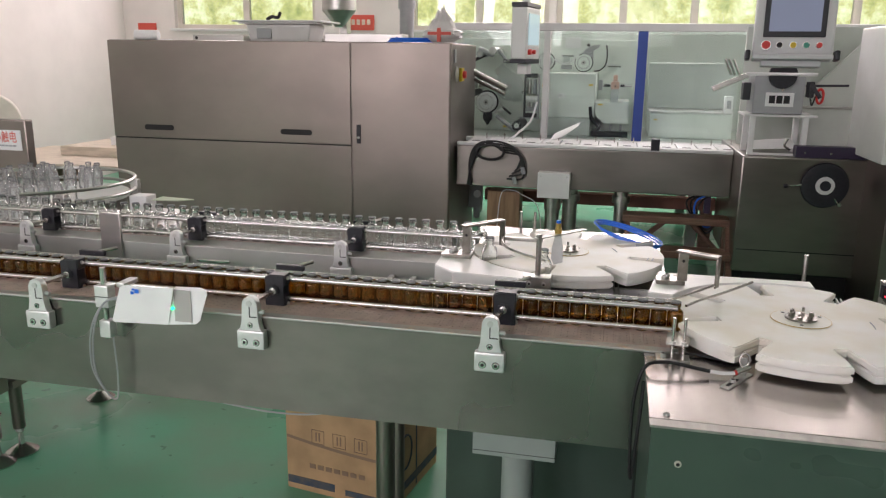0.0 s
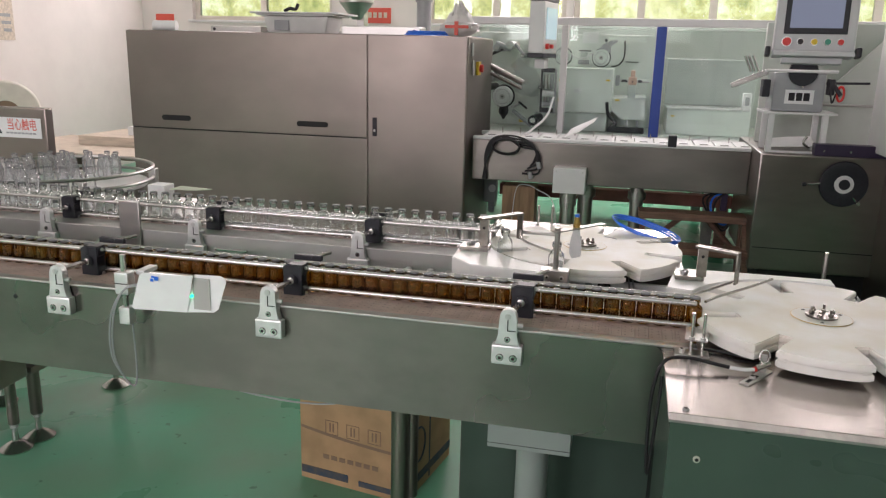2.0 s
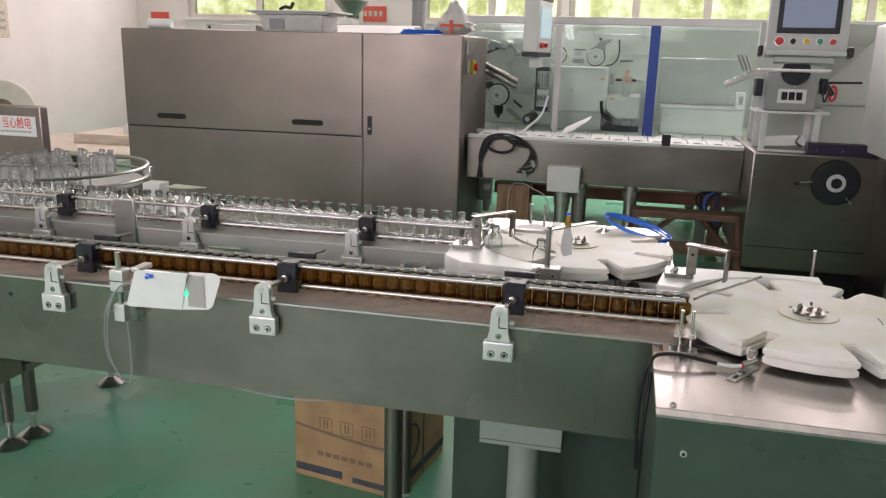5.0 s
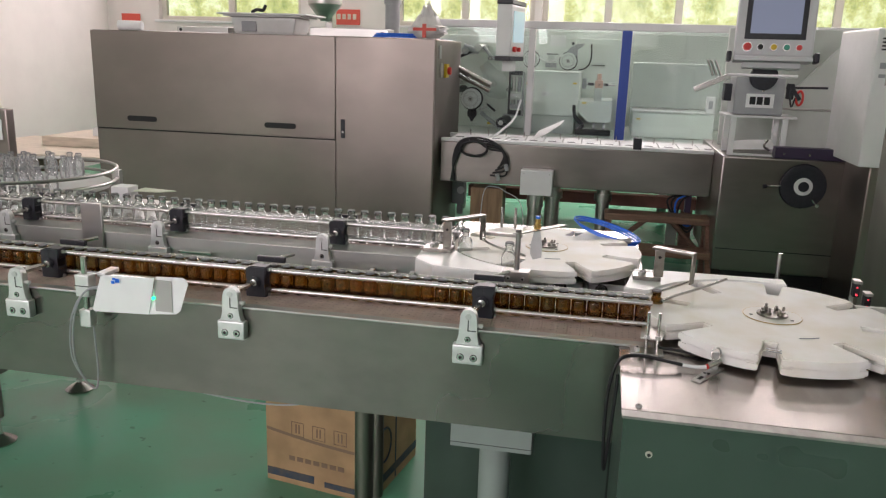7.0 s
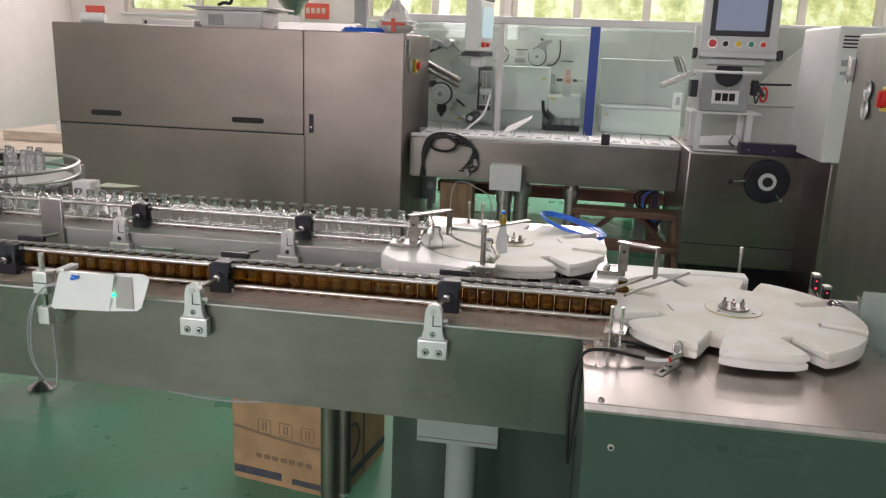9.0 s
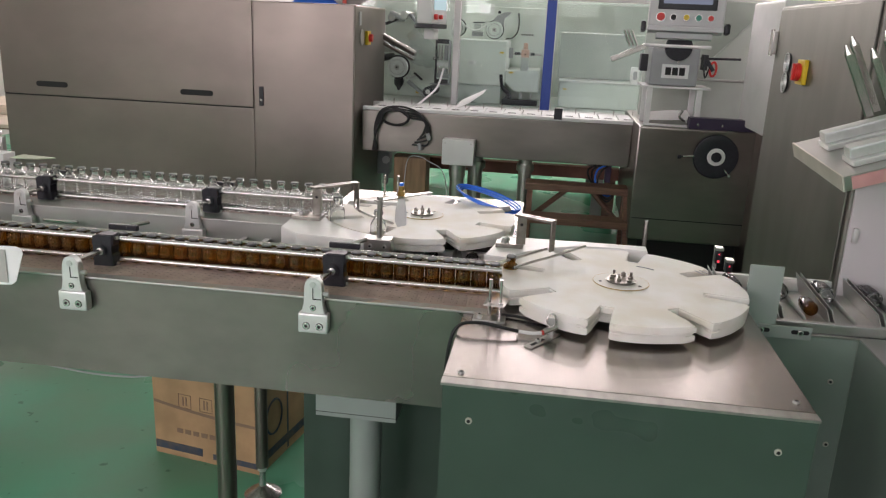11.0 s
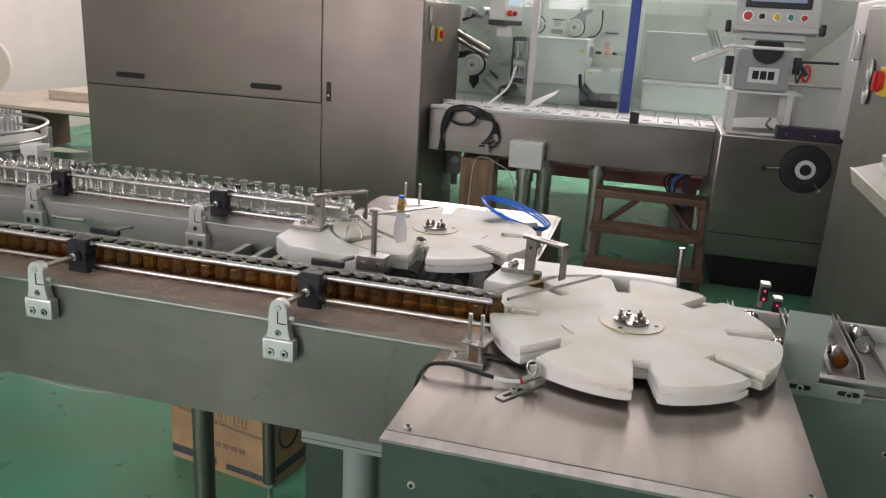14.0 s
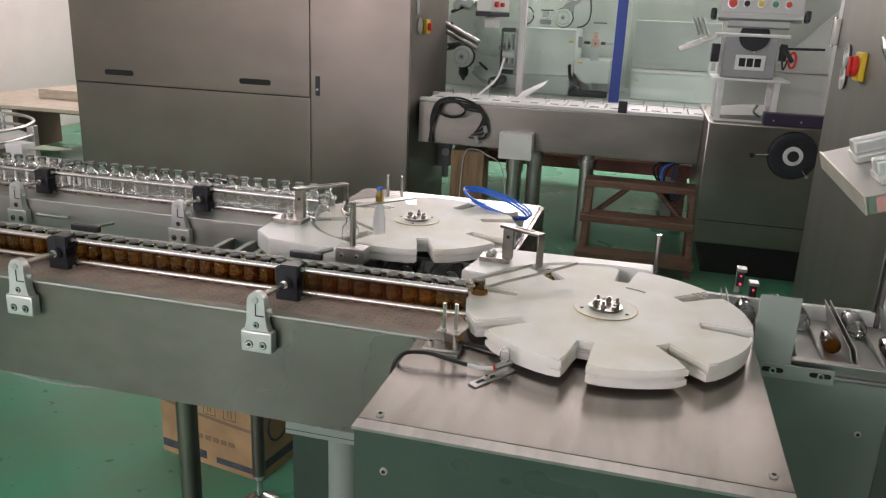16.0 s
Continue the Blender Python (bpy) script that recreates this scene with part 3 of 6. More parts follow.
bmesh.ops.transform(t, matrix=Matrix.Translation((1.205, 4.929, 0.747)) @ pose(0, 0, 0, 90), verts=t.verts)
hw = part("handwheel", t, BLACK, car, "black plastic handwheel")
part("dial", cyl((1.205, 4.90, 0.747), (1.205, 4.892, 0.747), 0.052, 28, bevel=0.002), WHITE_PAINT, hw, "white scale ring")
part("hub", cyl((1.205, 4.891, 0.747), (1.205, 4.884, 0.747), 0.03, 24, bevel=0.002), BLACK, hw)
part("crank_pin", cyl((1.285, 4.893, 0.645), (1.285, 4.86, 0.645), 0.011, 12, bevel=0.002), CHROME, hw)
part("spoke", cyl((1.262, 4.892, 0.675), (1.283, 4.892, 0.648), 0.005, 8), CHROME, hw)
part("latch", tube([(1.0, 4.925, 0.735), (1.03, 4.90, 0.74), (1.08, 4.90, 0.745)], 0.006, 8), CHROME, car)
part("latch_knob", cyl((0.985, 4.905, 0.733), (1.005, 4.905, 0.737), 0.012, 12), BLACK, car)
bar = part("purple_bar", box(1.03, 4.915, 0.902, 1.45, 5.0, 0.968, 0.004), NAVY, car, "dark purple guard bar")
for x in (1.08, 1.22, 1.38):
    part("bar_screw", cyl((x, 4.9135, 0.93), (x, 4.915, 0.93), 0.006, 10), CHROME, bar)
part("back_plate", box(0.80, 5.62, 0.902, 1.85, 5.66, 1.66, 0.006), PALE, car, "pale grey upright plate")
# added plate: its diagonal edge draws the shadow line across the back plate
shade_edge_plate = bmesh.new()
prism([(0.0, 0.0), (0.72, 0.0), (0.72, 0.72), (0.33, 0.66), (0.0, 0.30)], 0, 0.03, shade_edge_plate, 0.004)
bmesh.ops.transform(shade_edge_plate, matrix=Matrix.Translation((1.12, 5.45, 0.905)) @ pose(0, 0, 0, 90), verts=shade_edge_plate.verts)
part("shade_edge_plate", shade_edge_plate, PALE, car, "added plate whose sloping edge stands for a shadow line")

fd = thing("leaflet_feeder", (0.92, 5.1, 0.90), "grey leaflet feeder on a white frame", "feeder")
part("head_block", box(0.778, 4.99, 1.142, 1.055, 5.22, 1.36, 0.008), GREY_PAINT, fd)
plate = part("name_plate", box(0.845, 4.985, 1.185, 1.0, 4.9895, 1.265, 0.001), PAPER, fd, "white name plate")
for x in (0.865, 0.905, 0.945):
    part("mark_block", box(x, 4.983, 1.203, x + 0.033, 4.9848, 1.248, 0.0005), DARK, plate)
part("roller", cyl((0.925, 4.962, 1.365), (0.925, 4.989, 1.365), 0.078, 32, bevel=0.003), BLACK, fd, "black feed drum")
part("drum_screw", cyl((0.935, 4.985, 1.283), (0.935, 4.989, 1.283), 0.008, 12), CHROME, fd)
part("cross_rod", cyl((0.72, 4.93, 1.37), (1.10, 4.93, 1.37), 0.009, 12), WHITE_PAINT, fd)
for x in (0.79, 1.08):
    for y in (5.0, 5.25):
        part("leg", box(x - 0.016, y - 0.016, 0.901, x + 0.016, y + 0.016, 1.125, 0.003), WHITE_PAINT, fd)
part("top_rail", box(0.74, 4.975, 1.1255, 1.14, 5.27, 1.139, 0.003), WHITE_PAINT, fd)
part("bottom_rail", box(0.775, 4.982, 0.9015, 1.095, 4.999, 0.915, 0.003), WHITE_PAINT, fd)
t = bmesh.new()
prism([(0.80, 5.02), (1.06, 5.02), (1.06, 5.24), (0.93, 5.26), (0.80, 5.20)], 0.93, 0.934, t)
for v in t.verts:
    v.co.z += 0.09 * max(0, v.co.x - 0.90) + 0.03 * (v.co.y - 5.02) / 0.2
part("paper_sheet", t, CARD, fd, "loose white paper sheet")
part("lever", tube([(1.02, 5.03, 0.935), (0.985, 5.02, 0.96), (1.0, 5.02, 1.0)], 0.008, 8), CHROME, fd)
t = bmesh.new()
box(-0.21, -0.02, -0.012, 0.0, 0.02, 0.012, 0.003, t)
box(-0.21, -0.012, 0.012, 0.0, -0.006, 0.02, 0.001, t)
bmesh.ops.transform(t, matrix=Matrix.Translation((0.735, 4.96, 1.36)) @ pose(0, 0, 0, 0, -24, 0), verts=t.verts)
part("side_arm", t, CHROME, fd)
for dx in (0, 0.02, 0.045):
    part("finger", cyl((0.64 + dx, 4.96, 1.36), (0.60 + dx, 4.97, 1.45), 0.007, 8), CHROME, fd)
part("side_clamp", box(0.715, 4.96, 1.22, 0.758, 5.05, 1.32, 0.006), BLACK, fd)
part("side_clamp", box(1.072, 4.96, 1.24, 1.10, 5.05, 1.33, 0.006), BLACK, fd)
part("side_lever", cyl((1.09, 4.96, 1.30), (1.13, 4.94, 1.24), 0.012, 10), BLACK, fd)
part("cable_tie", tube([(1.075, 4.95, 1.26), (1.09, 4.945, 1.20), (1.105, 4.945, 1.25)], 0.005, 6), RUBBER, fd)
part("red_ring", tube([(1.13 + 0.018 * math.cos(a), 4.95, 1.25 + 0.04 * math.sin(a)) for a in np.linspace(0, 2 * math.pi, 12)], 0.007, 8, 3), RED, fd, "red plastic ring")
part("long_rod", cyl((1.07, 5.05, 1.305), (1.30, 5.05, 1.31), 0.007, 10), BLACK, fd)
part("long_rod", cyl((1.07, 5.1, 1.18), (1.40, 5.1, 1.18), 0.008, 10), STEEL, fd)

hmi = thing("control_panel", (0.905, 4.72, 1.45), "white operator panel with lit screen and push buttons", "control panel")
HM = Matrix.Translation((0.905, 4.69, 1.475)) @ pose(0, 0, 0, -6, 0, -6)


def on_panel(b):
    bmesh.ops.transform(b, matrix=HM, verts=b.verts)
    return b


HMI_GREY = material("light_grey_enamel", (0.60, 0.60, 0.615), 0.38, vary=0.05, scale=8)
part("housing", on_panel(box(-0.20, 0, 0, 0.20, 0.12, 0.56, 0.012)), HMI_GREY, hmi)
part("bezel", on_panel(box(-0.155, -0.006, 0.092, 0.155, -0.0005, 0.44, 0.004)), BLACK, hmi)
part("screen", on_panel(box(-0.128, -0.0085, 0.122, 0.128, -0.0065, 0.415)), SCREEN, hmi, "lit bluish touch screen")
part("screen_bar", on_panel(box(-0.128, -0.0095, 0.345, 0.128, -0.0088, 0.41)), material("screen_header", (0.2, 0.2, 0.22), 0.2, emit=((0.6, 0.62, 0.66), 0.5)), hmi)
for x, mt, r in ((-0.135, RED, 0.021), (-0.068, DARK, 0.014), (0.0, YELLOW, 0.015), (0.065, GREEN, 0.015), (0.128, RED, 0.014)):
    q = part("button_ring", on_panel(cyl((x, 0.0, 0.05), (x, -0.008, 0.05), r * 1.25, 20)), CHROME, hmi)
    part("push_button", on_panel(cyl((x, -0.008, 0.05), (x, -0.022, 0.05), r, 20, bevel=0.003)), mt, q)
part("lower_lip", on_panel(box(-0.20, -0.03, -0.025, 0.20, 0.12, -0.0005, 0.006)), HMI_GREY, hmi)
for x in (-0.245, 0.201):
    part("corner_grip", on_panel(box(x + 0.008, 0.0, -0.026, x + 0.036, 0.09, 0.028, 0.01)), BLACK, hmi)
part("skirt", on_panel(box(-0.15, 0.03, -0.058, 0.15, 0.11, -0.026, 0.006)), HMI_GREY, hmi)
part("pole", cyl((0.905, 4.86, 1.6), (0.905, 4.86, 3.89), 0.035, 18), WHITE_PAINT, hmi)

hmi2 = thing("control_panel", (-0.62, 5.55, 1.45), "slim white operator panel seen edge-on, with lit screen", "control panel")
H2 = Matrix.Translation((-0.575, 5.5, 1.435)) @ pose(0, 0, 0, 0, 0, 80)


def on_second(b):
    bmesh.ops.transform(b, matrix=H2, verts=b.verts)
    return b


part("housing", on_second(box(-0.16, 0, 0, 0.16, 0.105, 0.33, 0.01)), WHITE_PAINT, hmi2)
part("base_cap", on_second(box(-0.163, -0.002, -0.03, 0.163, 0.107, -0.0005, 0.004)), BLACK, hmi2)
part("top_cap", on_second(box(-0.163, -0.002, 0.3305, 0.163, 0.107, 0.36, 0.004)), BLACK, hmi2)
part("screen", on_second(box(-0.12, -0.006, 0.09, 0.12, -0.0005, 0.29)), material("pale_lit_screen", (0.3, 0.4, 0.45), 0.2, emit=((0.55, 0.72, 0.78), 0.55)), hmi2)
part("red_button", on_second(cyl((-0.1, 0, 0.045), (-0.1, -0.02, 0.045), 0.018, 16)), RED, hmi2)
part("red_button", on_second(cyl((0.0, 0, 0.045), (0.0, -0.02, 0.045), 0.014, 16)), RED, hmi2)
part("bracket", on_second(box(-0.05, 0.02, -0.10, 0.05, 0.09, -0.031, 0.006)), WHITE_PAINT, hmi2)
part("pole", cyl((-0.63, 5.52, 1.80), (-0.63, 5.52, 3.89), 0.03, 16), WHITE_PAINT, hmi2)
strap = thing("white_strap", (-0.60, 5.5, 0.90), "loose white tape hanging down to the carriers", "strap")
t = tube([(-0.53, 5.5, 1.15), (-0.57, 5.48, 1.02), (-0.66, 5.47, 0.93), (-0.70, 5.46, 0.895)], 0.007, 6)
for v in t.verts:
    v.co.y = 5.48 + (v.co.y - 5.48) * 0.25
part("tape", t, CARD, strap)
leaf = lone("paper_sheet", prism([(-0.43, 5.40), (-0.34, 5.39), (-0.24, 5.38), (-0.225, 5.42), (-0.30, 5.47), (-0.40, 5.5)], 0.8905, 0.8925), CARD, "curled white paper lying on the carriers", "paper")
for v in leaf.data.vertices:
    v.co.z += 0.125 * (max(0, v.co.x + 0.09) / 0.19) ** 1.3 + 0.4 * max(0.0, v.co.y + 0.05)

# glazed enclosure with its machine inside
enc = thing("glazed_enclosure", (0.1, 6.6, 0.0), "white-framed machine enclosure with tall glass doors", "enclosure")
part("base", box(-1.35, 6.2, 0.47, 2.6, 7.5, 0.80, 0.01), PALE, enc)
for x in (-1.25, 0.62, 2.45):
    for y in (6.28, 7.4):
        part("leg", box(x - 0.04, y - 0.04, 0.0, x + 0.04, y + 0.04, 0.4695, 0.004), STEEL, enc)
part("deck", box(-1.35, 6.2, 0.801, 2.6, 7.5, 0.84, 0.004), PALE, enc)
part("top_frame", box(-1.35, 6.18, 1.645, 2.6, 6.27, 1.70, 0.006), WHITE_PAINT, enc)
part("back_wall", box(-1.35, 7.46, 0.841, 2.6, 7.5, 1.659), PALE, enc)
for x, mt, w in ((-1.33, WHITE_PAINT, 0.03), (-0.54, WHITE_PAINT, 0.022), (0.16, BLUE, 0.036), (0.95, WHITE_PAINT, 0.03), (2.57, WHITE_PAINT, 0.03)):
    part("post", box(x - w, 6.185, 0.841, x + w, 6.235, 1.644, 0.004), mt, enc, "blue door post" if mt is BLUE else "")
for a, c in ((-1.295, -0.57), (-0.51, 0.12), (0.20, 0.915), (0.985, 2.535)):
    g = part("glass_door", box(a, 6.205, 0.845, c, 6.211, 1.643), PANE, enc)
    g.visible_shadow = False
LIGHT_SAGE = material("light_sage_enamel", (0.70, 0.75, 0.70), 0.4, vary=0.07, scale=6)
MIST = material("grey_sage_plate", (0.50, 0.54, 0.51), 0.42, vary=0.08, scale=7)


def reel(x, z, r, mat, flange=0.012, hub=STEEL, y=6.34):
    """A film reel on its spindle: disc, dark flange behind, hub with a centre screw."""
    q = part("reel", cyl((x, y, z), (x, y + 0.06, z), r, 36, bevel=0.006), mat, enc)
    part("reel_flange", cyl((x, y + 0.062, z), (x, y + 0.067, z), r + flange, 36), BLACK, q)
    part("reel_ring", tube([(x + r * 0.72 * math.cos(a), y - 0.001, z + r * 0.72 * math.sin(a)) for a in np.linspace(0, 2 * math.pi, 28)], 0.0022, 5, 0), GREY_PAINT, q)
    part("reel_hub", cyl((x, y - 0.012, z), (x, y - 0.0005, z), r * 0.26, 20, bevel=0.002), hub, q)
    part("hub_screw", cyl((x, y - 0.016, z), (x, y - 0.0122, z), r * 0.09, 10), DARK, q)
    part("spindle", cyl((x, y + 0.07, z), (x, 6.755, z), 0.02, 12), STEEL, q)
    return q


# labelled cabinet with its corner screws, and the low unit beside the blue post
locker = part("inner_cabinet", box(-0.604, 6.45, 0.985, -0.172, 7.0, 1.33, 0.008), LIGHT_SAGE, enc, "pale sage inner cabinet with small labels")
part("rating_label", box(-0.468, 6.4472, 1.137, -0.406, 6.4495, 1.174), PAPER, locker)
for k in range(3):
    part("label_bar", box(-0.462, 6.4462, 1.144 + 0.009 * k, -0.43, 6.447, 1.148 + 0.009 * k), GREY_PAINT, locker)
for x, z in ((-0.58, 1.30), (-0.58, 1.01), (-0.20, 1.30), (-0.20, 1.01), (-0.32, 1.30)):
    part("corner_screw", cyl((x, 6.4485, z), (x, 6.446, z), 0.006, 10), BOLT, locker)
for x, z in ((-0.59, 1.225), (-0.225, 1.235), (-0.59, 1.075)):
    part("yellow_tag", box(x, 6.4475, z, x + 0.032, 6.4495, z + 0.014), YELLOW, locker)
part("lower_tray", box(-0.60, 6.46, 0.842, -0.20, 6.98, 0.984, 0.006), MIST, enc)
t = bmesh.new()
prism([(-0.177, 1.105), (0.092, 1.118), (0.092, 0.945), (-0.091, 0.940), (-0.172, 1.015)], -7.0, -6.48, t, 0.004)
bmesh.ops.transform(t, matrix=pose(0, 0, 0, 90), verts=t.verts)
low_unit = part("low_unit", t, LIGHT_SAGE, enc, "pale chamfered machine housing")
part("yellow_tag", box(-0.145, 6.4775, 1.085, -0.11, 6.4795, 1.098), YELLOW, low_unit)
part("support_frame", tube([(-0.205, 6.46, 1.075), (-0.19, 6.46, 0.985), (-0.13, 6.46, 0.918), (-0.16, 6.46, 0.882)], 0.017, 8, 4), BLACK, enc)
part("support_foot", box(-0.185, 6.44, 0.842, 0.095, 6.49, 0.884, 0.004), BLACK, enc)
for x in (-0.05, 0.03):
    part("support_post", box(x, 6.5, 0.885, x + 0.02, 6.53, 0.938, 0.002), GREY_PAINT, enc)
part("inner_cabinet", box(0.26, 6.5, 0.842, 0.88, 7.2, 1.04, 0.01), LIGHT_SAGE, enc)
part("cabinet_lip", box(0.255, 6.49, 1.041, 0.885, 7.2, 1.052, 0.003), WHITE_PAINT, enc)
part("rear_screen", box(0.24, 6.85, 1.053, 0.94, 6.89, 1.42, 0.01), MIST, enc)
part("yellow_tag", box(0.29, 6.4975, 0.98, 0.32, 6.4995, 0.99), YELLOW, enc)
part("tape_dispenser", box(0.80, 6.40, 1.053, 0.86, 6.48, 1.18, 0.006), WHITE_PAINT, enc)
part("dispenser_slot", box(0.815, 6.397, 1.09, 0.845, 6.3995, 1.15), GREY_PAINT, enc)

# rear plates of the film unit
part("machine_plate", box(-1.29, 6.76, 0.842, -0.61, 6.80, 1.60, 0.006), LIGHT_SAGE, enc)
part("back_panel", box(-0.605, 7.01, 0.842, 0.20, 7.04, 1.60, 0.005), LIGHT_SAGE, enc)
part("notice_sheet", box(-0.46, 7.0, 1.53, -0.33, 7.008, 1.62), PAPER, enc)

# film reels and rollers
reel(-1.023, 1.095, 0.080, WHITE_PAINT)
reel(-0.560, 1.418, 0.060, LIGHT_SAGE, 0.008)
reel(-0.270, 1.413, 0.064, LIGHT_SAGE, 0.008)
wide = part("wide_disc", cyl((-0.865, 6.52, 1.215), (-0.865, 6.54, 1.215), 0.115, 40, bevel=0.004), MIST, enc, "wide grey film disc")
part("disc_hub", cyl((-0.865, 6.505, 1.215), (-0.865, 6.5195, 1.215), 0.022, 18), STEEL, wide)
t = bmesh.new()
prism([(-1.0, 1.34), (-0.93, 1.40), (-0.775, 1.26), (-0.76, 1.10), (-0.83, 1.085)], -6.575, -6.56, t, 0.002)
bmesh.ops.transform(t, matrix=pose(0, 0, 0, 90), verts=t.verts)
part("disc_arm", t, MIST, enc)
for a, c, rr, mt in (((-0.948, 6.42, 0.985), (-0.79, 6.42, 0.868), 0.017, GREY_PAINT), ((-1.10, 6.40, 1.505), (-0.975, 6.40, 1.46), 0.022, GREY_PAINT),
                     ((-0.945, 6.40, 1.505), (-0.880, 6.40, 1.425), 0.013, GREY_PAINT), ((-1.14, 6.42, 1.42), (-1.02, 6.42, 1.475), 0.013, BLACK),
                     ((-1.13, 6.38, 1.34), (-1.06, 6.38, 1.24), 0.015, BLACK), ((-0.90, 6.42, 1.055), (-0.83, 6.42, 1.0), 0.009, BLACK)):
    part("lever_arm", cyl(a, c, rr, 12, bevel=0.003), mt, enc)
for x, z, rr, mt in ((-1.09, 1.47, 0.028, GREY_PAINT), (-0.985, 1.495, 0.030, STEEL), (-0.885, 1.415, 0.017, BLACK), (-0.775, 0.913, 0.040, BLACK), (-0.945, 1.015, 0.013, WHITE_PAINT),
                     (-1.115, 1.225, 0.022, STEEL), (-0.73, 1.175, 0.014, BLACK), (-0.725, 1.20, 0.012, STEEL), (-1.15, 1.16, 0.028, BLACK)):
    q = part("guide_roller", cyl((x, 6.37, z), (x, 6.755, z), rr, 20, bevel=0.003), mt, enc)
    part("roller_cap", cyl((x, 6.364, z), (x, 6.3695, z), rr * 0.5, 14), STEEL, q)
t = lathe([(0.001, -0.075), (0.010, -0.07), (0.018, -0.05), (0.036, -0.03), (0.040, 0.0), (0.034, 0.025), (0.001, 0.03)], 20, at=(-1.017, 6.40, 0.985))
part("pointed_knob", t, BLACK, enc, "black pointed knob under the reel")
part("plate_tag", box(-0.94, 6.757, 0.865, -0.90, 6.7595, 0.885), YELLOW, enc)
part("grey_tag", box(-0.915, 6.757, 1.40, -0.87, 6.7595, 1.425), GREY_PAINT, enc)

# dark tower with two upright cylinders
tower = part("tower", box(-0.722, 6.34, 0.985, -0.708, 6.37, 1.318, 0.002), BLACK, enc, "dark frame with two cylinders")
part("tower_side", box(-0.615, 6.34, 0.985, -0.601, 6.37, 1.318, 0.002), GREY_PAINT, tower)
for z, mt in ((0.998, BLACK), (1.305, BLACK), (1.13, WHITE_PAINT), (1.045, GREY_PAINT)):
    part("tower_rung", box(-0.707, 6.34, z - 0.013, -0.616, 6.37, z + 0.02, 0.002), mt, tower)
for z0, z1 in ((1.165, 1.28), (1.03, 1.10)):
    for x in (-0.685, -0.64):
        part("cylinder", cyl((x, 6.385, z0), (x, 6.385, z1), 0.016, 14), STEEL if x < -0.66 else GREY_PAINT, tower)
part("tower_foot", box(-0.76, 6.36, 0.975, -0.60, 6.42, 0.9845, 0.003), GREY_PAINT, enc)

# label web over the cabinet, its hood and cable
part("label_web", tube([(-0.545, 6.36, 1.478), (-0.50, 6.36, 1.435), (-0.44, 6.36, 1.405), (-0.38, 6.36, 1.415), (-0.31, 6.36, 1.465)], 0.006, 6), WHITE_PAINT, enc)
part("web_block", box(-0.445, 6.38, 1.36, -0.36, 6.44, 1.395, 0.004), GREY_PAINT, enc)
part("web_block", box(-0.43, 6.38, 1.40, -0.375, 6.43, 1.455, 0.004), MIST, enc)
part("web_bracket", box(-0.44, 6.375, 1.458, -0.35, 6.42, 1.466, 0.002), BLACK, enc)
t = bmesh.new()
prism([(-0.305, 1.462), (-0.262, 1.515), (-0.205, 1.545), (-0.15, 1.55), (-0.165, 1.525), (-0.205, 1.505), (-0.20, 1.448)], -6.45, -6.40, t, 0.003)
bmesh.ops.transform(t, matrix=pose(0, 0, 0, 90), verts=t.verts)
part("reel_hood", t, GREY_PAINT, enc, "grey hood over the reel")
part("hood_knob", cyl((-0.242, 6.40, 1.545), (-0.242, 6.43, 1.545), 0.012, 12), BLACK, enc)
part("cable", tube([(-0.106, 6.7, 1.54), (-0.10, 6.7, 1.47), (-0.11, 6.7, 1.40), (-0.15, 6.72, 1.355), (-0.20, 6.74, 1.345)], 0.006, 6), RUBBER, enc)
part("cable_end", box(-0.114, 6.69, 1.535, -0.098, 6.71, 1.55, 0.002), BLACK, enc)

# orange pusher on its slide
part("slide_bar", box(-0.146, 6.42, 1.232, 0.105, 6.45, 1.246, 0.002), STEEL, enc)
part("slide_bar", box(-0.146, 6.42, 1.252, 0.105, 6.45, 1.258, 0.002), MIST, enc)
part("slide_head", box(-0.15, 6.41, 1.205, -0.118, 6.45, 1.285, 0.004), GREY_PAINT, enc)
for a, c in ((-0.105, -0.06), (0.02, 0.05)):
    part("slide_grip", box(a, 6.405, 1.232, c, 6.419, 1.252, 0.003), BLACK, enc)
ORANGE = material("faded_orange_paint", (0.66, 0.42, 0.33), 0.5, vary=0.1, scale=20)
push = part("pusher", box(-0.052, 6.38, 1.115, 0.008, 6.399, 1.215, 0.004), MIST, enc)
part("pusher_head", box(-0.052, 6.376, 1.216, 0.010, 6.404, 1.275, 0.004), ORANGE, push, "faded orange pusher head")
part("pusher_top", box(-0.038, 6.38, 1.276, -0.004, 6.40, 1.325, 0.004), ORANGE, push)
part("pusher_screw", cyl((-0.02, 6.375, 1.24), (-0.02, 6.371, 1.24), 0.007, 10), DARK, push)
for k in range(5):
    part("writing_bar", box(-0.092 + 0.022 * k, 7.0, 1.376, -0.077 + 0.022 * k, 7.0085, 1.388), DARK, enc)
part("printer_arm", cyl((-1.12, 5.98, 1.36), (-0.80, 5.9, 1.22), 0.022, 16), CHROME, enc)
part("printer_arm", cyl((-1.12, 5.98, 1.31), (-0.81, 5.9, 1.18), 0.014, 16), CHROME, enc)
part("arm_mount", box(-1.16, 5.95, 1.28, -1.09, 6.19, 1.42, 0.006), STEEL, enc)

rc = thing("vented_unit", (1.65, 4.7, 0.0), "white vented electrical unit with printed rows", "electrical unit")
part("housing", box(1.345, 4.45, 0.93, 2.0, 5.1, 1.63, 0.012), WHITE_PAINT, rc)
part("stand", box(1.42, 4.5, 0.0, 1.95, 5.05, 0.929, 0.01), CABINET, rc)
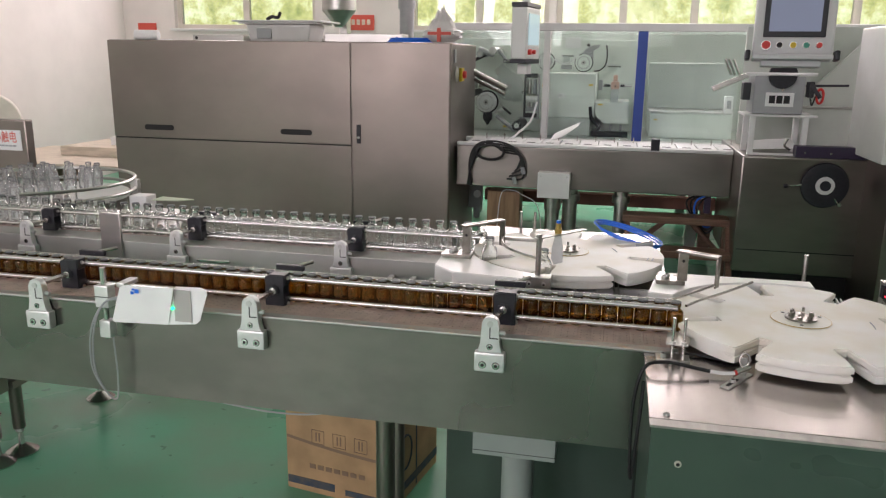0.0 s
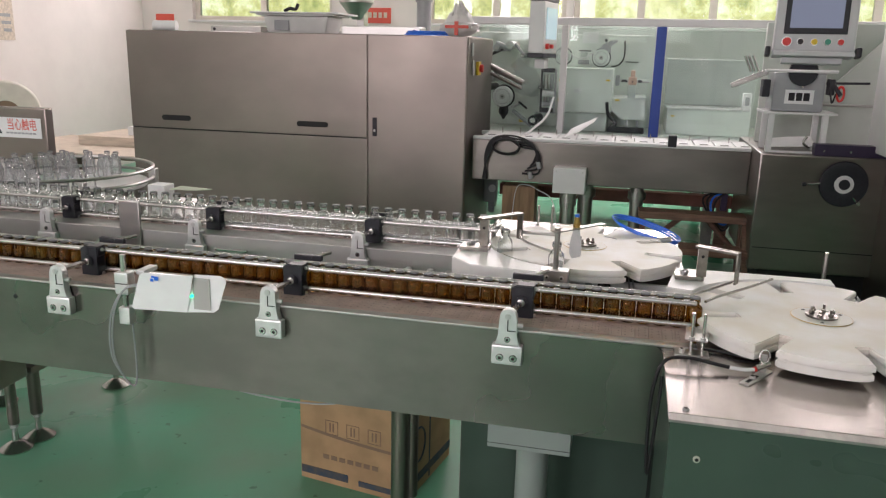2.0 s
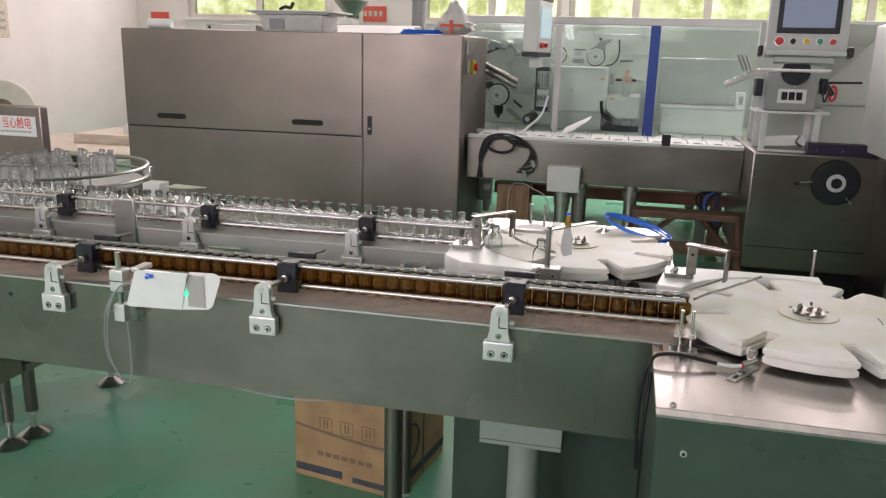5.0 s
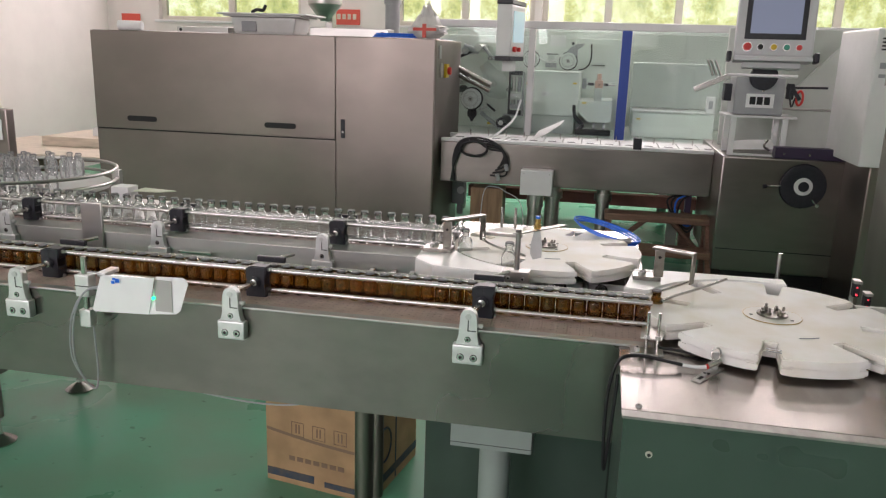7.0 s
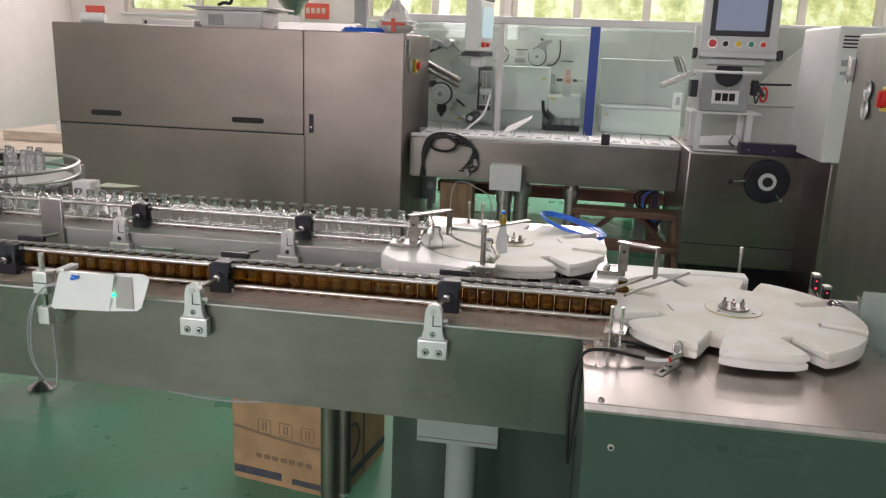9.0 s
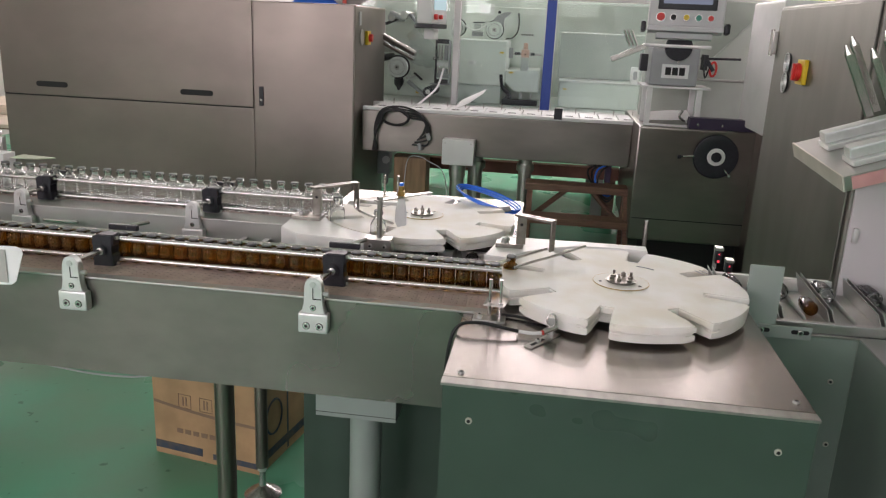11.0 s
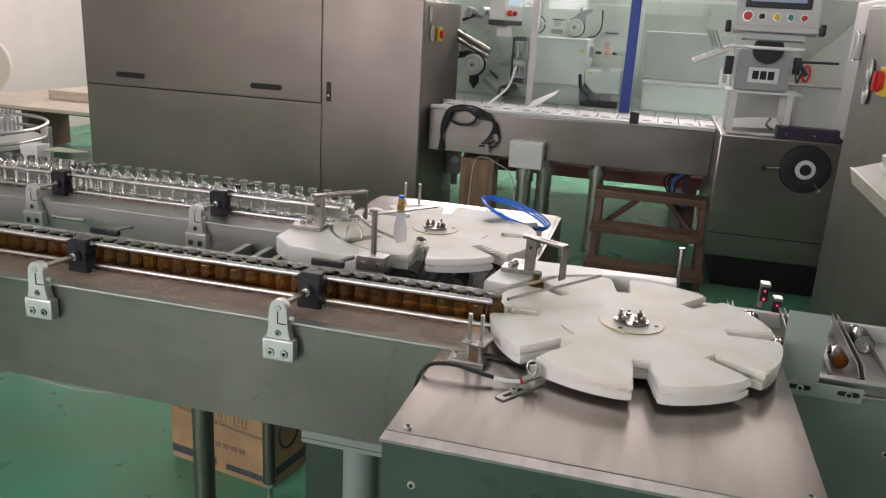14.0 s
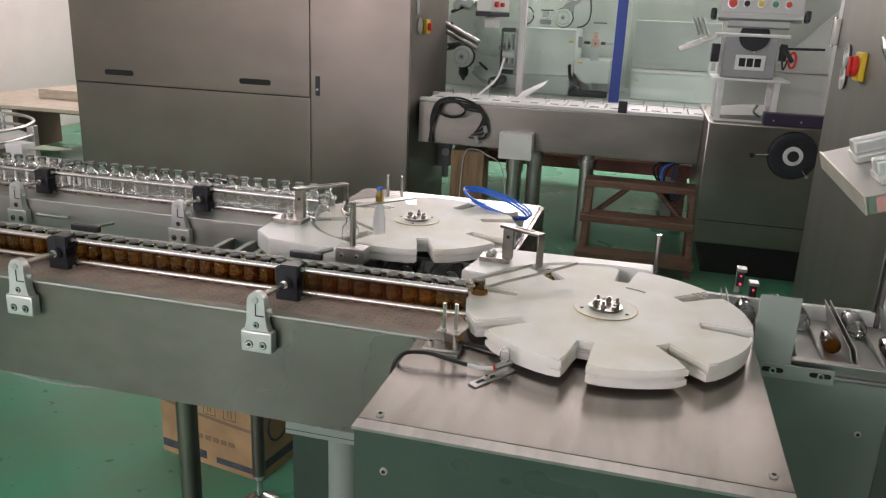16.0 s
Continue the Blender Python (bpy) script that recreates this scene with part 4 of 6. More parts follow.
for k in range(4):
    part("vent_slot", box(1.37, 4.447, 1.52 + k * 0.018, 1.85, 4.4495, 1.528 + k * 0.018), DARK, rc)
for r, (z, h) in enumerate(((1.43, 0.03), (1.385, 0.018))):
    for k in range(6):
        part("character_bar", box(1.375 + k * 0.045, 4.447, z, 1.408 + k * 0.045, 4.4495, z + h), GREY_PAINT, rc)

# step stool
stool = thing("step_stool", (0.42, 5.1, 0.0), "dark red-brown wooden three-step stool", "stool")
for k, (y, z) in enumerate(((4.80, 0.10), (4.98, 0.285), (5.16, 0.465))):
    part("tread", box(0.085, y, z - 0.045, 0.765, y + 0.17, z, 0.006), WOOD, stool)
for x in (0.10, 0.72):
    t = bmesh.new()
    prism([(4.82, 0.0), (4.90, 0.0), (5.24, 0.418), (5.16, 0.418)], x, x + 0.035, t)
    bmesh.ops.transform(t, matrix=Matrix(((0, 0, 1, 0), (1, 0, 0, 0), (0, 1, 0, 0), (0, 0, 0, 1))), verts=t.verts)
    part("stringer", t, WOOD, stool)
    part("back_leg", box(x, 5.275, 0.0, x + 0.035, 5.325, 0.419, 0.003), WOOD, stool)
for a, c in (((0.16, 0.24), (0.36, 0.42)), ((0.69, 0.24), (0.52, 0.42))):
    part("brace", cyl((a[0], 5.27, a[1]), (c[0], 5.27, c[1]), 0.018, 6), WOOD, stool)
wires = thing("wire_bundle", (0.62, 5.36, 0.05), "loose black and blue cable bundle under the conveyor", "cables")
for k in range(4):
    part("wire", tube([(0.66 - 0.02 * k, 5.34, 0.60), (0.58 - 0.03 * k, 5.33, 0.55), (0.56 - 0.01 * k, 5.33, 0.45), (0.63, 5.33, 0.40 - 0.02 * k), (0.70, 5.34, 0.46)], 0.007, 6), RUBBER if k != 1 else HOSE, wires)
part("solenoid", box(0.60, 5.33, 0.47, 0.64, 5.37, 0.60, 0.004), NAVY, wires, "dark solenoid block")
crate = thing("wooden_block", (-0.82, 5.55, 0.0), "upright rough brown wooden block under the conveyor", "block")
part("block", box(-0.845, 5.42, 0.001, -0.615, 5.60, 0.535, 0.01), material("rough_brown_timber", (0.40, 0.25, 0.145), 0.6, vary=0.35, scale=7, stretch=(6, 6, 0.7), bump=0.2), crate)
string = thing("white_string", (-0.6, 5.44, 0.0), "thin white string hanging over the wooden block", "string")
part("cord", tube([(-0.775, 5.405, 0.02), (-0.765, 5.405, 0.35), (-0.74, 5.41, 0.53), (-0.66, 5.42, 0.545), (-0.60, 5.41, 0.52), (-0.50, 5.41, 0.46), (-0.46, 5.40, 0.30), (-0.45, 5.40, 0.02)], 0.0035, 6), PAPER, string)
harness = thing("cable_harness", (-0.8, 5.26, 0.88), "thick black cable harness coiled over the conveyor end", "cables")
for k in range(5):
    o = 0.017 * k
    part("cable", tube([(-0.93 - o * 0.4, 5.25, 0.60), (-0.945 + o * 0.3, 5.24, 0.75), (-0.90 + o, 5.24, 0.87 + o * 0.4), (-0.78 + o, 5.24, 0.90 - o), (-0.66 + o, 5.24, 0.87 - o), (-0.60 + 0.3 * o, 5.24, 0.80 - 2 * o), (-0.62 - o, 5.24, 0.72 - o)], 0.0065, 8), RUBBER, harness)
part("coil", tube([(-0.80 + 0.09 * math.cos(a), 5.215, 0.83 + 0.05 * math.sin(a)) for a in np.linspace(0, 2 * math.pi, 14)], 0.009, 8, 3), RUBBER, harness)
for x, z in ((-0.585, 0.735), (-0.64, 0.665)):
    part("plug", cyl((x, 5.24, z), (x + 0.012, 5.24, z - 0.045), 0.015, 12, bevel=0.003), GREY_PAINT, harness)

# west side: boards, film roll
pal = thing("board_stack", (-4.6, 6.6, 0.0), "stack of pale boards on a dark trestle", "boards")
part("trestle", box(-5.38, 6.45, 0.0, -5.32, 7.0, 0.415), WOOD, pal)
part("trestle", box(-3.93, 6.45, 0.0, -3.87, 7.0, 0.415), WOOD, pal)
part("pallet", box(-5.6, 6.18, 0.416, -3.75, 7.1, 0.464, 0.004), WOOD, pal)
t = box(-5.7, 5.95, 0.465, -3.7, 7.15, 0.495, 0.003)
part("board", t, PLY, pal)
part("board", box(-5.1, 6.5, 0.496, -3.72, 7.2, 0.58, 0.003), PLY, pal)
part("board", box(-4.7, 6.7, 0.581, -3.73, 7.2, 0.66, 0.003), PAPER, pal, "pale packed sheets")
roll = thing("film_roll", (-5.45, 6.3, 0.496), "large pale roll of film standing on the boards", "roll")
t = lathe([(0.12, -0.12), (0.28, -0.12), (0.29, -0.11), (0.29, 0.11), (0.28, 0.12), (0.12, 0.12), (0.12, -0.12)], 48)
bmesh.ops.transform(t, matrix=Matrix.Translation((-5.60, 6.20, 0.496 + 0.292)) @ pose(0, 0, 0, 90, 0, 40), verts=t.verts)
part("film", t, ROLL, roll)
t = lathe([(0.07, -0.118), (0.119, -0.118), (0.119, 0.118), (0.07, 0.118), (0.07, -0.118)], 32)
bmesh.ops.transform(t, matrix=Matrix.Translation((-5.60, 6.20, 0.496 + 0.292)) @ pose(0, 0, 0, 90, 0, 40), verts=t.verts)
part("core", t, CARTON_PRINT, roll, "brown-grey cardboard core")

# ---------- the two bottle conveyors ----------
ZB = 0.908          # belt height
YA, YB = 1.61, 2.12  # bottle lines


def bracket(x, y_panel, y_rail, group):
    """A guide-rail bracket: foot, slotted clamp, cross rod and black block, with its bolts."""
    b = thing("rail_bracket", (x, y_panel, 0.842), "cast aluminium guide-rail bracket with black clamp block", "bracket", group)
    y = y_panel
    part("foot", box(x - 0.030, y - 0.022, 0.842, x + 0.030, y - 0.001, 0.8822, 0.004), ALU, b)
    t = bmesh.new()
    out = [(x - 0.024, 0.8825), (x + 0.024, 0.8825), (x + 0.017, 0.902), (x + 0.0165, 0.935)]
    out += [(x + 0.0165 * math.cos(a), 0.938 + 0.0165 * math.sin(a)) for a in np.linspace(0, math.pi, 11)]
    out += [(x - 0.0165, 0.935), (x - 0.017, 0.902)]
    prism(out, -y + 0.002, -y + 0.020, t, 0.0015)
    bmesh.ops.transform(t, matrix=pose(0, 0, 0, 90), verts=t.verts)
    arm = part("arm", t, ALU, b)
    part("slot", box(x - 0.001, y - 0.0208, 0.913, x + 0.001, y - 0.0201, 0.934), DARK, arm)
    part("slot", box(x - 0.001, y - 0.0208, 0.911, x + 0.0162, y - 0.0201, 0.913), DARK, arm)
    part("slot_ring", cyl((x, y - 0.0201, 0.941), (x, y - 0.0225, 0.941), 0.006, 14), BOLT, arm)
    for dx, dz, dy in ((-0.013, 0.857, 0.0221), (0.013, 0.857, 0.0221), (0.0, 0.894, 0.0201)):
        r1 = 0.0082 if dz < 0.88 else 0.0066
        part("counterbore", cyl((x + dx, y - dy, dz), (x + dx, y - dy - 0.0004, dz), r1 * 0.93, 16), DARK, b)
        q = part("cap_screw", cyl((x + dx, y - dy - 0.0004, dz), (x + dx, y - dy - 0.002, dz), r1 * 0.8, 16, bevel=0.0006), CHROME, b)
        part("hex_socket", cyl((x + dx, y - dy - 0.0021, dz), (x + dx, y - dy - 0.0024, dz), r1 * 0.42, 6), DARK, q)
    part("clamp_screw", cyl((x + 0.015, y - 0.010, 0.921), (x + 0.028, y - 0.010, 0.921), 0.005, 10, bevel=0.001), BOLT, b)
    part("cross_rod", cyl((x, y - 0.018, 0.941), (x + 0.012, y_rail - 0.02, 0.941), 0.0058, 12), CHROME, b)
    t = bmesh.new()
    prism([(x - 0.010, 0.902), (x + 0.008, 0.899), (x + 0.036, 0.899), (x + 0.036, 0.929), (x + 0.031, 0.933), (x + 0.031, 0.950), (x + 0.036, 0.954),
           (x + 0.036, 0.976), (x + 0.002, 0.976), (x - 0.010, 0.970), (x - 0.010, 0.953), (x - 0.006, 0.949), (x - 0.006, 0.934), (x - 0.010, 0.930)], -y_rail - 0.006, -y_rail + 0.024, t, 0.0022)
    bmesh.ops.transform(t, matrix=pose(0, 0, 0, 90), verts=t.verts)
    block = part("clamp_block", t, BLACK, b)
    part("boss", cyl((x + 0.012, y_rail - 0.0242, 0.942), (x + 0.012, y_rail - 0.031, 0.942), 0.0125, 18, bevel=0.002), BLACK, block)
    part("rod_end", cyl((x + 0.012, y_rail - 0.0312, 0.942), (x + 0.012, y_rail - 0.0335, 0.942), 0.0078, 14), CHROME, block)
    part("jaw_split", box(x + 0.0115, y_rail - 0.0246, 0.957, x + 0.0127, y_rail - 0.0241, 0.974), DARK, block)
    for dz in (0.9105, 0.967):
        part("jaw_screw", cyl((x + 0.0362, y_rail - 0.009, dz), (x + 0.0395, y_rail - 0.009, dz), 0.0042, 10), BOLT, block)
    part("rear_block", box(x - 0.02, y_rail + 0.058, 0.964, x + 0.046, y_rail + 0.070, 0.977, 0.002), BLACK, b)
    part("rear_rod", cyl((x + 0.02, y_rail + 0.06, 0.972), (x + 0.05, y_rail + 0.105, 0.975), 0.0045, 10), CHROME, b)
    return b


def conveyor(name, label, x0, x1, y_panel, y_back, y_line, half, lip=1.0, skin=PANEL):
    c = thing(name, ((x0 + x1) / 2, (y_panel + y_back) / 2, 0.0), label, "conveyor")
    belt_y0, belt_y1 = max(y_panel + 0.026, y_line - lip), y_line + half + 0.03
    part("front_panel", box(x0, y_panel, 0.702, x1, y_panel + 0.003, ZB - 0.004), skin, c)
    part("front_lip", box(x0, y_panel, ZB - 0.0038, x1, belt_y0 - 0.001, ZB + 0.0006, 0.0012), LIT_STEEL, c, "folded steel top edge")
    part("back_panel", box(x0, y_back - 0.003, 0.702, x1, y_back, ZB - 0.004), PANEL, c)
    part("floor_pan", box(x0, y_panel + 0.0031, 0.703, x1, y_back - 0.0031, 0.706), PANEL, c)
    n = int((x1 - x0) / 0.0254)
    t = bmesh.new()
    for k in range(n):
        x = x0 + k * 0.0254
        box(x + 0.0002, belt_y0, ZB - 0.006, x + 0.0252, belt_y1, ZB, 0, t)
    part("belt", t, BELT, c, "brown plastic chain belt with small holes")["kind"] = "stuff"
    part("belt_bed", box(x0, belt_y0, ZB - 0.03, x1, belt_y1, ZB - 0.0065), DARK, c)
    t = bmesh.new()
    for k in range(n * 2):
        x = x0 + (k + 0.5) * 0.0127
        for j in range(4):
            y = belt_y0 + 0.012 + j * 0.015 + (0.005 if k % 2 else 0)
            if y < belt_y1 - 0.005:
                t.faces.new([t.verts.new((x + 0.0016 * math.cos(a), y + 0.0010 * math.sin(a), ZB + 0.0004)) for a in np.linspace(0, 2 * math.pi, 7)[:-1]])
    part("belt_holes", t, DARK, c)["kind"] = "stuff"
    r = 0.0055
    for y, name2 in ((y_line - half - r, "front_rail"), (y_line + half + r, "rear_rail")):
        for z in (0.9195, 0.9635):
            part(name2, cyl((x0 - 0.05, y, z), (x1 - 0.0 if name2 == "front_rail" else x1, y, z), r, 12), CHROME, c)
    part("inner_skirt", box(x0, y_line + half + 0.031, 0.80, x1, y_line + half + 0.034, ZB + 0.012), STEEL, c)
    return c


CA = conveyor("amber_bottle_conveyor", "steel conveyor with brown belt carrying amber bottles", -2.35, 0.150, 1.488, 1.69, YA, 0.0165)
CB = conveyor("clear_bottle_conveyor", "steel conveyor carrying a line of clear glass bottles", -2.9, -0.33, 2.006, 2.25, YB, 0.0195, 0.03, LIT_STEEL)
for x in (-0.201, -0.700, -1.205, -1.71):
    bracket(x, 1.488, YA - 0.022, "brackets along the amber conveyor")
for x in (-0.690, -1.178, -1.665):
    bracket(x, 2.006, YB - 0.025, "brackets along the clear conveyor")
part("end_plate", box(-1.42, 1.995, 0.845, -1.355, 2.005, 0.992, 0.002), STEEL, CB, "upright steel cover plate")
part("pull_handle", tube([(-1.10, 1.99, 0.875), (-1.10, 1.975, 0.878), (-1.02, 1.975, 0.878), (-1.02, 1.99, 0.875)], 0.005, 8, 4), CHROME, CB)
bolt(CA, (-1.335, 1.488, 0.865), (0, -1, 0), 0.005, 0.002, DARK)

# pedestal, legs and feet
ped = part("pedestal_cap", box(-0.272, 1.715, 0.53, -0.079, 1.95, 0.699, 0.002), SAGE, CA, "sage grey pedestal cap")
part("cap_seam", box(-0.2722, 1.7141, 0.541, -0.0788, 1.7147, 0.5422), DARK, ped)
part("pedestal_ring", cyl((-0.176, 1.83, 0.516), (-0.176, 1.83, 0.5295), 0.045, 24), BLACK, ped)
part("pedestal", cyl((-0.176, 1.83, 0.02), (-0.176, 1.83, 0.5155), 0.040, 24), SAGE, CA)
part("pedestal_foot", cyl((-0.176, 1.83, 0.0), (-0.176, 1.83, 0.0195), 0.09, 28, bevel=0.004), STEEL, CA)


def foot(parent, x, y, z_top, r=0.019):
    part("leg", cyl((x, y, 0.10), (x, y, z_top), r, 18), CABINET, parent)
    part("nut", cyl((x, y, 0.085), (x, y, 0.099), 0.014, 6), BOLT, parent)
    part("levelling_foot", lathe([(0.001, 0.0), (0.055, 0.0), (0.057, 0.006), (0.035, 0.022), (0.012, 0.035), (0.009, 0.084), (0.001, 0.084)], 24, at=(x, y, 0)), CHROME, parent)


foot(CA, -0.459, 1.63, 0.701, 0.022)
foot(CB, -0.572, 2.14, 0.701)
foot(CB, -2.07, 2.2, 0.701)

# ---------- bottle table with the two star wheels ----------
tab = thing("drive_table", (0.36, 1.6, 0.0), "steel drive table with screwed worn top under the amber star wheel", "machine table")
part("front_panel", box(0.091, 1.188, 0.03, 0.641, 1.191, 0.8985), DKGREEN, tab, "front panel coloured dark green-grey for the floor's reflection")
part("side_panel", box(0.091, 1.1911, 0.03, 0.094, 1.487, 0.885), DKGREEN, tab)
part("side_panel", box(0.638, 1.1911, 0.03, 0.641, 1.68, 0.885), DKGREEN, tab)
part("top_plate", box(0.088, 1.2095, 0.8995, 0.643, 1.69, 0.9035, 0.0008), TOP, tab)
part("front_rim", box(0.088, 1.1845, 0.8987, 0.643, 1.2082, 0.9033, 0.0006), RIM, tab, "bright folded steel rim")
part("core", box(0.096, 1.195, 0.0, 0.636, 1.69, 0.8985), DARK, tab)
for x, y in ((0.115, 1.224), (0.622, 1.238)):
    bolt(tab, (x, y, 0.9035), (0, 0, 1), 0.0055, 0.003)
for x, z in ((0.134, 0.842), (0.592, 0.845)):
    bolt(tab, (x, 1.188, z), (0, -1, 0), 0.0055, 0.003, HUBSTEEL)

base = thing("machine_base", (0.2, 2.1, 0.0), "dark machine base below the star wheels, tinted with the floor's green reflection", "machine base")
part("body", box(-0.395, 2.0, 0.0, 0.60, 2.50, 0.69, 0.006), DKGREEN, base)
part("far_table", box(-0.36, 2.045, 0.691, 0.16, 2.54, 0.8985, 0.003), PANEL, base)
part("far_table_top", box(-0.392, 2.04, 0.899, 0.150, 2.535, 0.903, 0.0015), TOP, base, "bright worn steel top")
for x in (-0.555, -0.495, -0.445):
    part("cross_bar", box(x, 1.70, 0.83, x + 0.014, 2.0, 0.87, 0.002), STEEL, base)
slotp = part("slotted_plate", box(-0.80, 1.86, 0.822, -0.58, 1.99, 0.829, 0.002), STEEL, base)
part("slot", box(-0.76, 1.90, 0.8292, -0.63, 1.95, 0.8298), DARK, slotp)


def star_wheel(name, hub, label):
    """Eight-lobed two-layer plastic wheel about its own origin."""
    w = thing(name, hub, label, "star wheel", "star wheels")
    ORIGIN[w] = Vector((0, 0, 0))
    for z0, z1, R, nm in ((-0.0315, -0.0162, 0.2440, "lower_disc"), (-0.0152, 0.0, 0.246, "upper_disc")):
        pts = []
        for k in range(8):
            c = k * math.pi / 4
            h, d = 0.0168, 0.156
            ah = math.asin(h * 1.1 / R)
            u, v = Vector((math.cos(c), math.sin(c))), Vector((-math.sin(c), math.cos(c)))
            pts.append(Vector((R * math.cos(c - ah), R * math.sin(c - ah))))
            pts.append(u * (R - 0.028) - v * h)
            for side in (-1, 1):
                for a in np.linspace(0, math.pi / 2, 4)[::side]:
                    pts.append(u * (d + 0.006 - 0.006 * math.sin(a)) + v * side * (h - 0.006 + 0.006 * math.cos(a)))
            pts.append(u * (R - 0.028) + v * h)
            for s in np.linspace(0, 1, 9)[:-1]:
                a = c + ah + s * (math.pi / 4 - 2 * ah)
                pts.append(Vector((R * math.cos(a), R * math.sin(a))))
        part(nm, prism([tuple(p) for p in pts], z0, z1, bevel=0.003), HDPE, w)
    part("spacer", cyl((0, 0, -0.0161), (0, 0, -0.0153), 0.145, 40), HDPE, w)
    part("shaft", cyl((0, 0, -0.040), (0, 0, -0.0316), 0.05, 24), STEEL, w)
    part("hub_plate", cyl((0, 0, 0.0002), (0, 0, 0.0016), 0.055, 40), HUB_WHITE, w, "round white hub plate")
    part("plate_edge", tube([(0.0552 * math.cos(a), 0.0552 * math.sin(a), 0.0008) for a in np.linspace(0, 2 * math.pi, 49)], 0.0009, 5, 0), BRASS, w)
    q = part("hub_ring", cyl((0, 0, 0.0023), (0, 0, 0.006), 0.030, 28, bevel=0.001), DULL, w)
    for k in range(6):
        a = k * math.pi / 3 + 0.2
        t = cyl((0.020 * math.cos(a), 0.020 * math.sin(a), 0.0071), (0.020 * math.cos(a), 0.020 * math.sin(a), 0.0105 + 0.002 * (k % 3)), 0.0050, 6)
        cyl((0.020 * math.cos(a), 0.020 * math.sin(a), 0.012), (0.020 * math.cos(a), 0.020 * math.sin(a), 0.0165 + 0.004 * (k % 2)), 0.0027, 8, t)
        part("hub_screw", t, DULL, q)
    for a in (0.4, 2.6, 4.4):
        part("hub_hole", cyl((0.043 * math.cos(a), 0.043 * math.sin(a), 0.0023), (0.043 * math.cos(a), 0.043 * math.sin(a), 0.0027), 0.0035, 10), DARK, w)
    for k in range(8):
        a = (k + 0.14) * math.pi / 4
        part("edge_hole", cyl((0.2425 * math.cos(a), 0.2425 * math.sin(a), -0.024), (0.2437 * math.cos(a), 0.2437 * math.sin(a), -0.024), 0.0028, 8), DARK, w)
    a0, a1 = 1.95, 2.25
    part("pen_mark", tube([(0.13 * math.cos(a), 0.13 * math.sin(a), 0.0004) for a in np.linspace(a0, a1, 5)], 0.0012, 5, 2), GREY_PAINT, w, "grey pen mark")
    for dr in (0.0, 0.012):
        part("pen_mark", box(-0.018, 0.205 + dr, 0.0003, 0.008, 0.209 + dr, 0.0008), GREY_PAINT, w)
    return w


HUB_N, HUB_F = Vector((0.388, 1.640, 0.944)), Vector((-0.095, 2.087, 0.944))
wheel_near = star_wheel("star_wheel", HUB_N, "milky-white plastic star wheel for the amber bottles, above the steel table")
wheel_far = star_wheel("star_wheel", HUB_F, "milky-white plastic star wheel for the clear bottles")
part("drive_post", cyl((HUB_N.x, HUB_N.y, 0.9036), (HUB_N.x, HUB_N.y, 0.901), 0.045, 24), STEEL, tab)
part("far_post", cyl((HUB_F.x, HUB_F.y, 0.9031), (HUB_F.x, HUB_F.y, 0.9015), 0.045, 24), STEEL, base)


def guide_block(name, outline, z0, z1, label):
    g = thing(name, (outline[0][0], outline[0][1], z0), label, "guide block")
    part("slab", prism(outline, z0, z1, bevel=0.002), HDPE_BLOCK, g)
    return g


arc_n = [(HUB_N.x + 0.256 * math.cos(radians(a)), HUB_N.y + 0.256 * math.sin(radians(a))) for a in np.linspace(72, 157, 12)]
gn = guide_block("guide_block", arc_n + [(0.100, 1.752), (0.128, 1.925), (0.468, 1.932)], 0.912, 0.946, "thin white plastic guide block beside the amber star wheel")
arc_f = [(HUB_F.x + 0.256 * math.cos(radians(a)), HUB_F.y + 0.256 * math.sin(radians(a))) for a in np.linspace(198, 262, 12)]
gf = guide_block("guide_block", arc_f + [(-0.13, 1.778), (-0.345, 1.80), (-0.40, 1.855), (-0.405, 1.955), (-0.36, 2.03)], 0.906, 0.946, "thick white plastic guide block beside the clear-bottle star wheel")
part("block_support", box(-0.38, 1.84, 0.70, -0.16, 1.90, 0.9055), STEEL, gf)
part("block_support", box(0.14, 1.86, 0.8505, 0.30, 1.90, 0.9115), STEEL, gn)


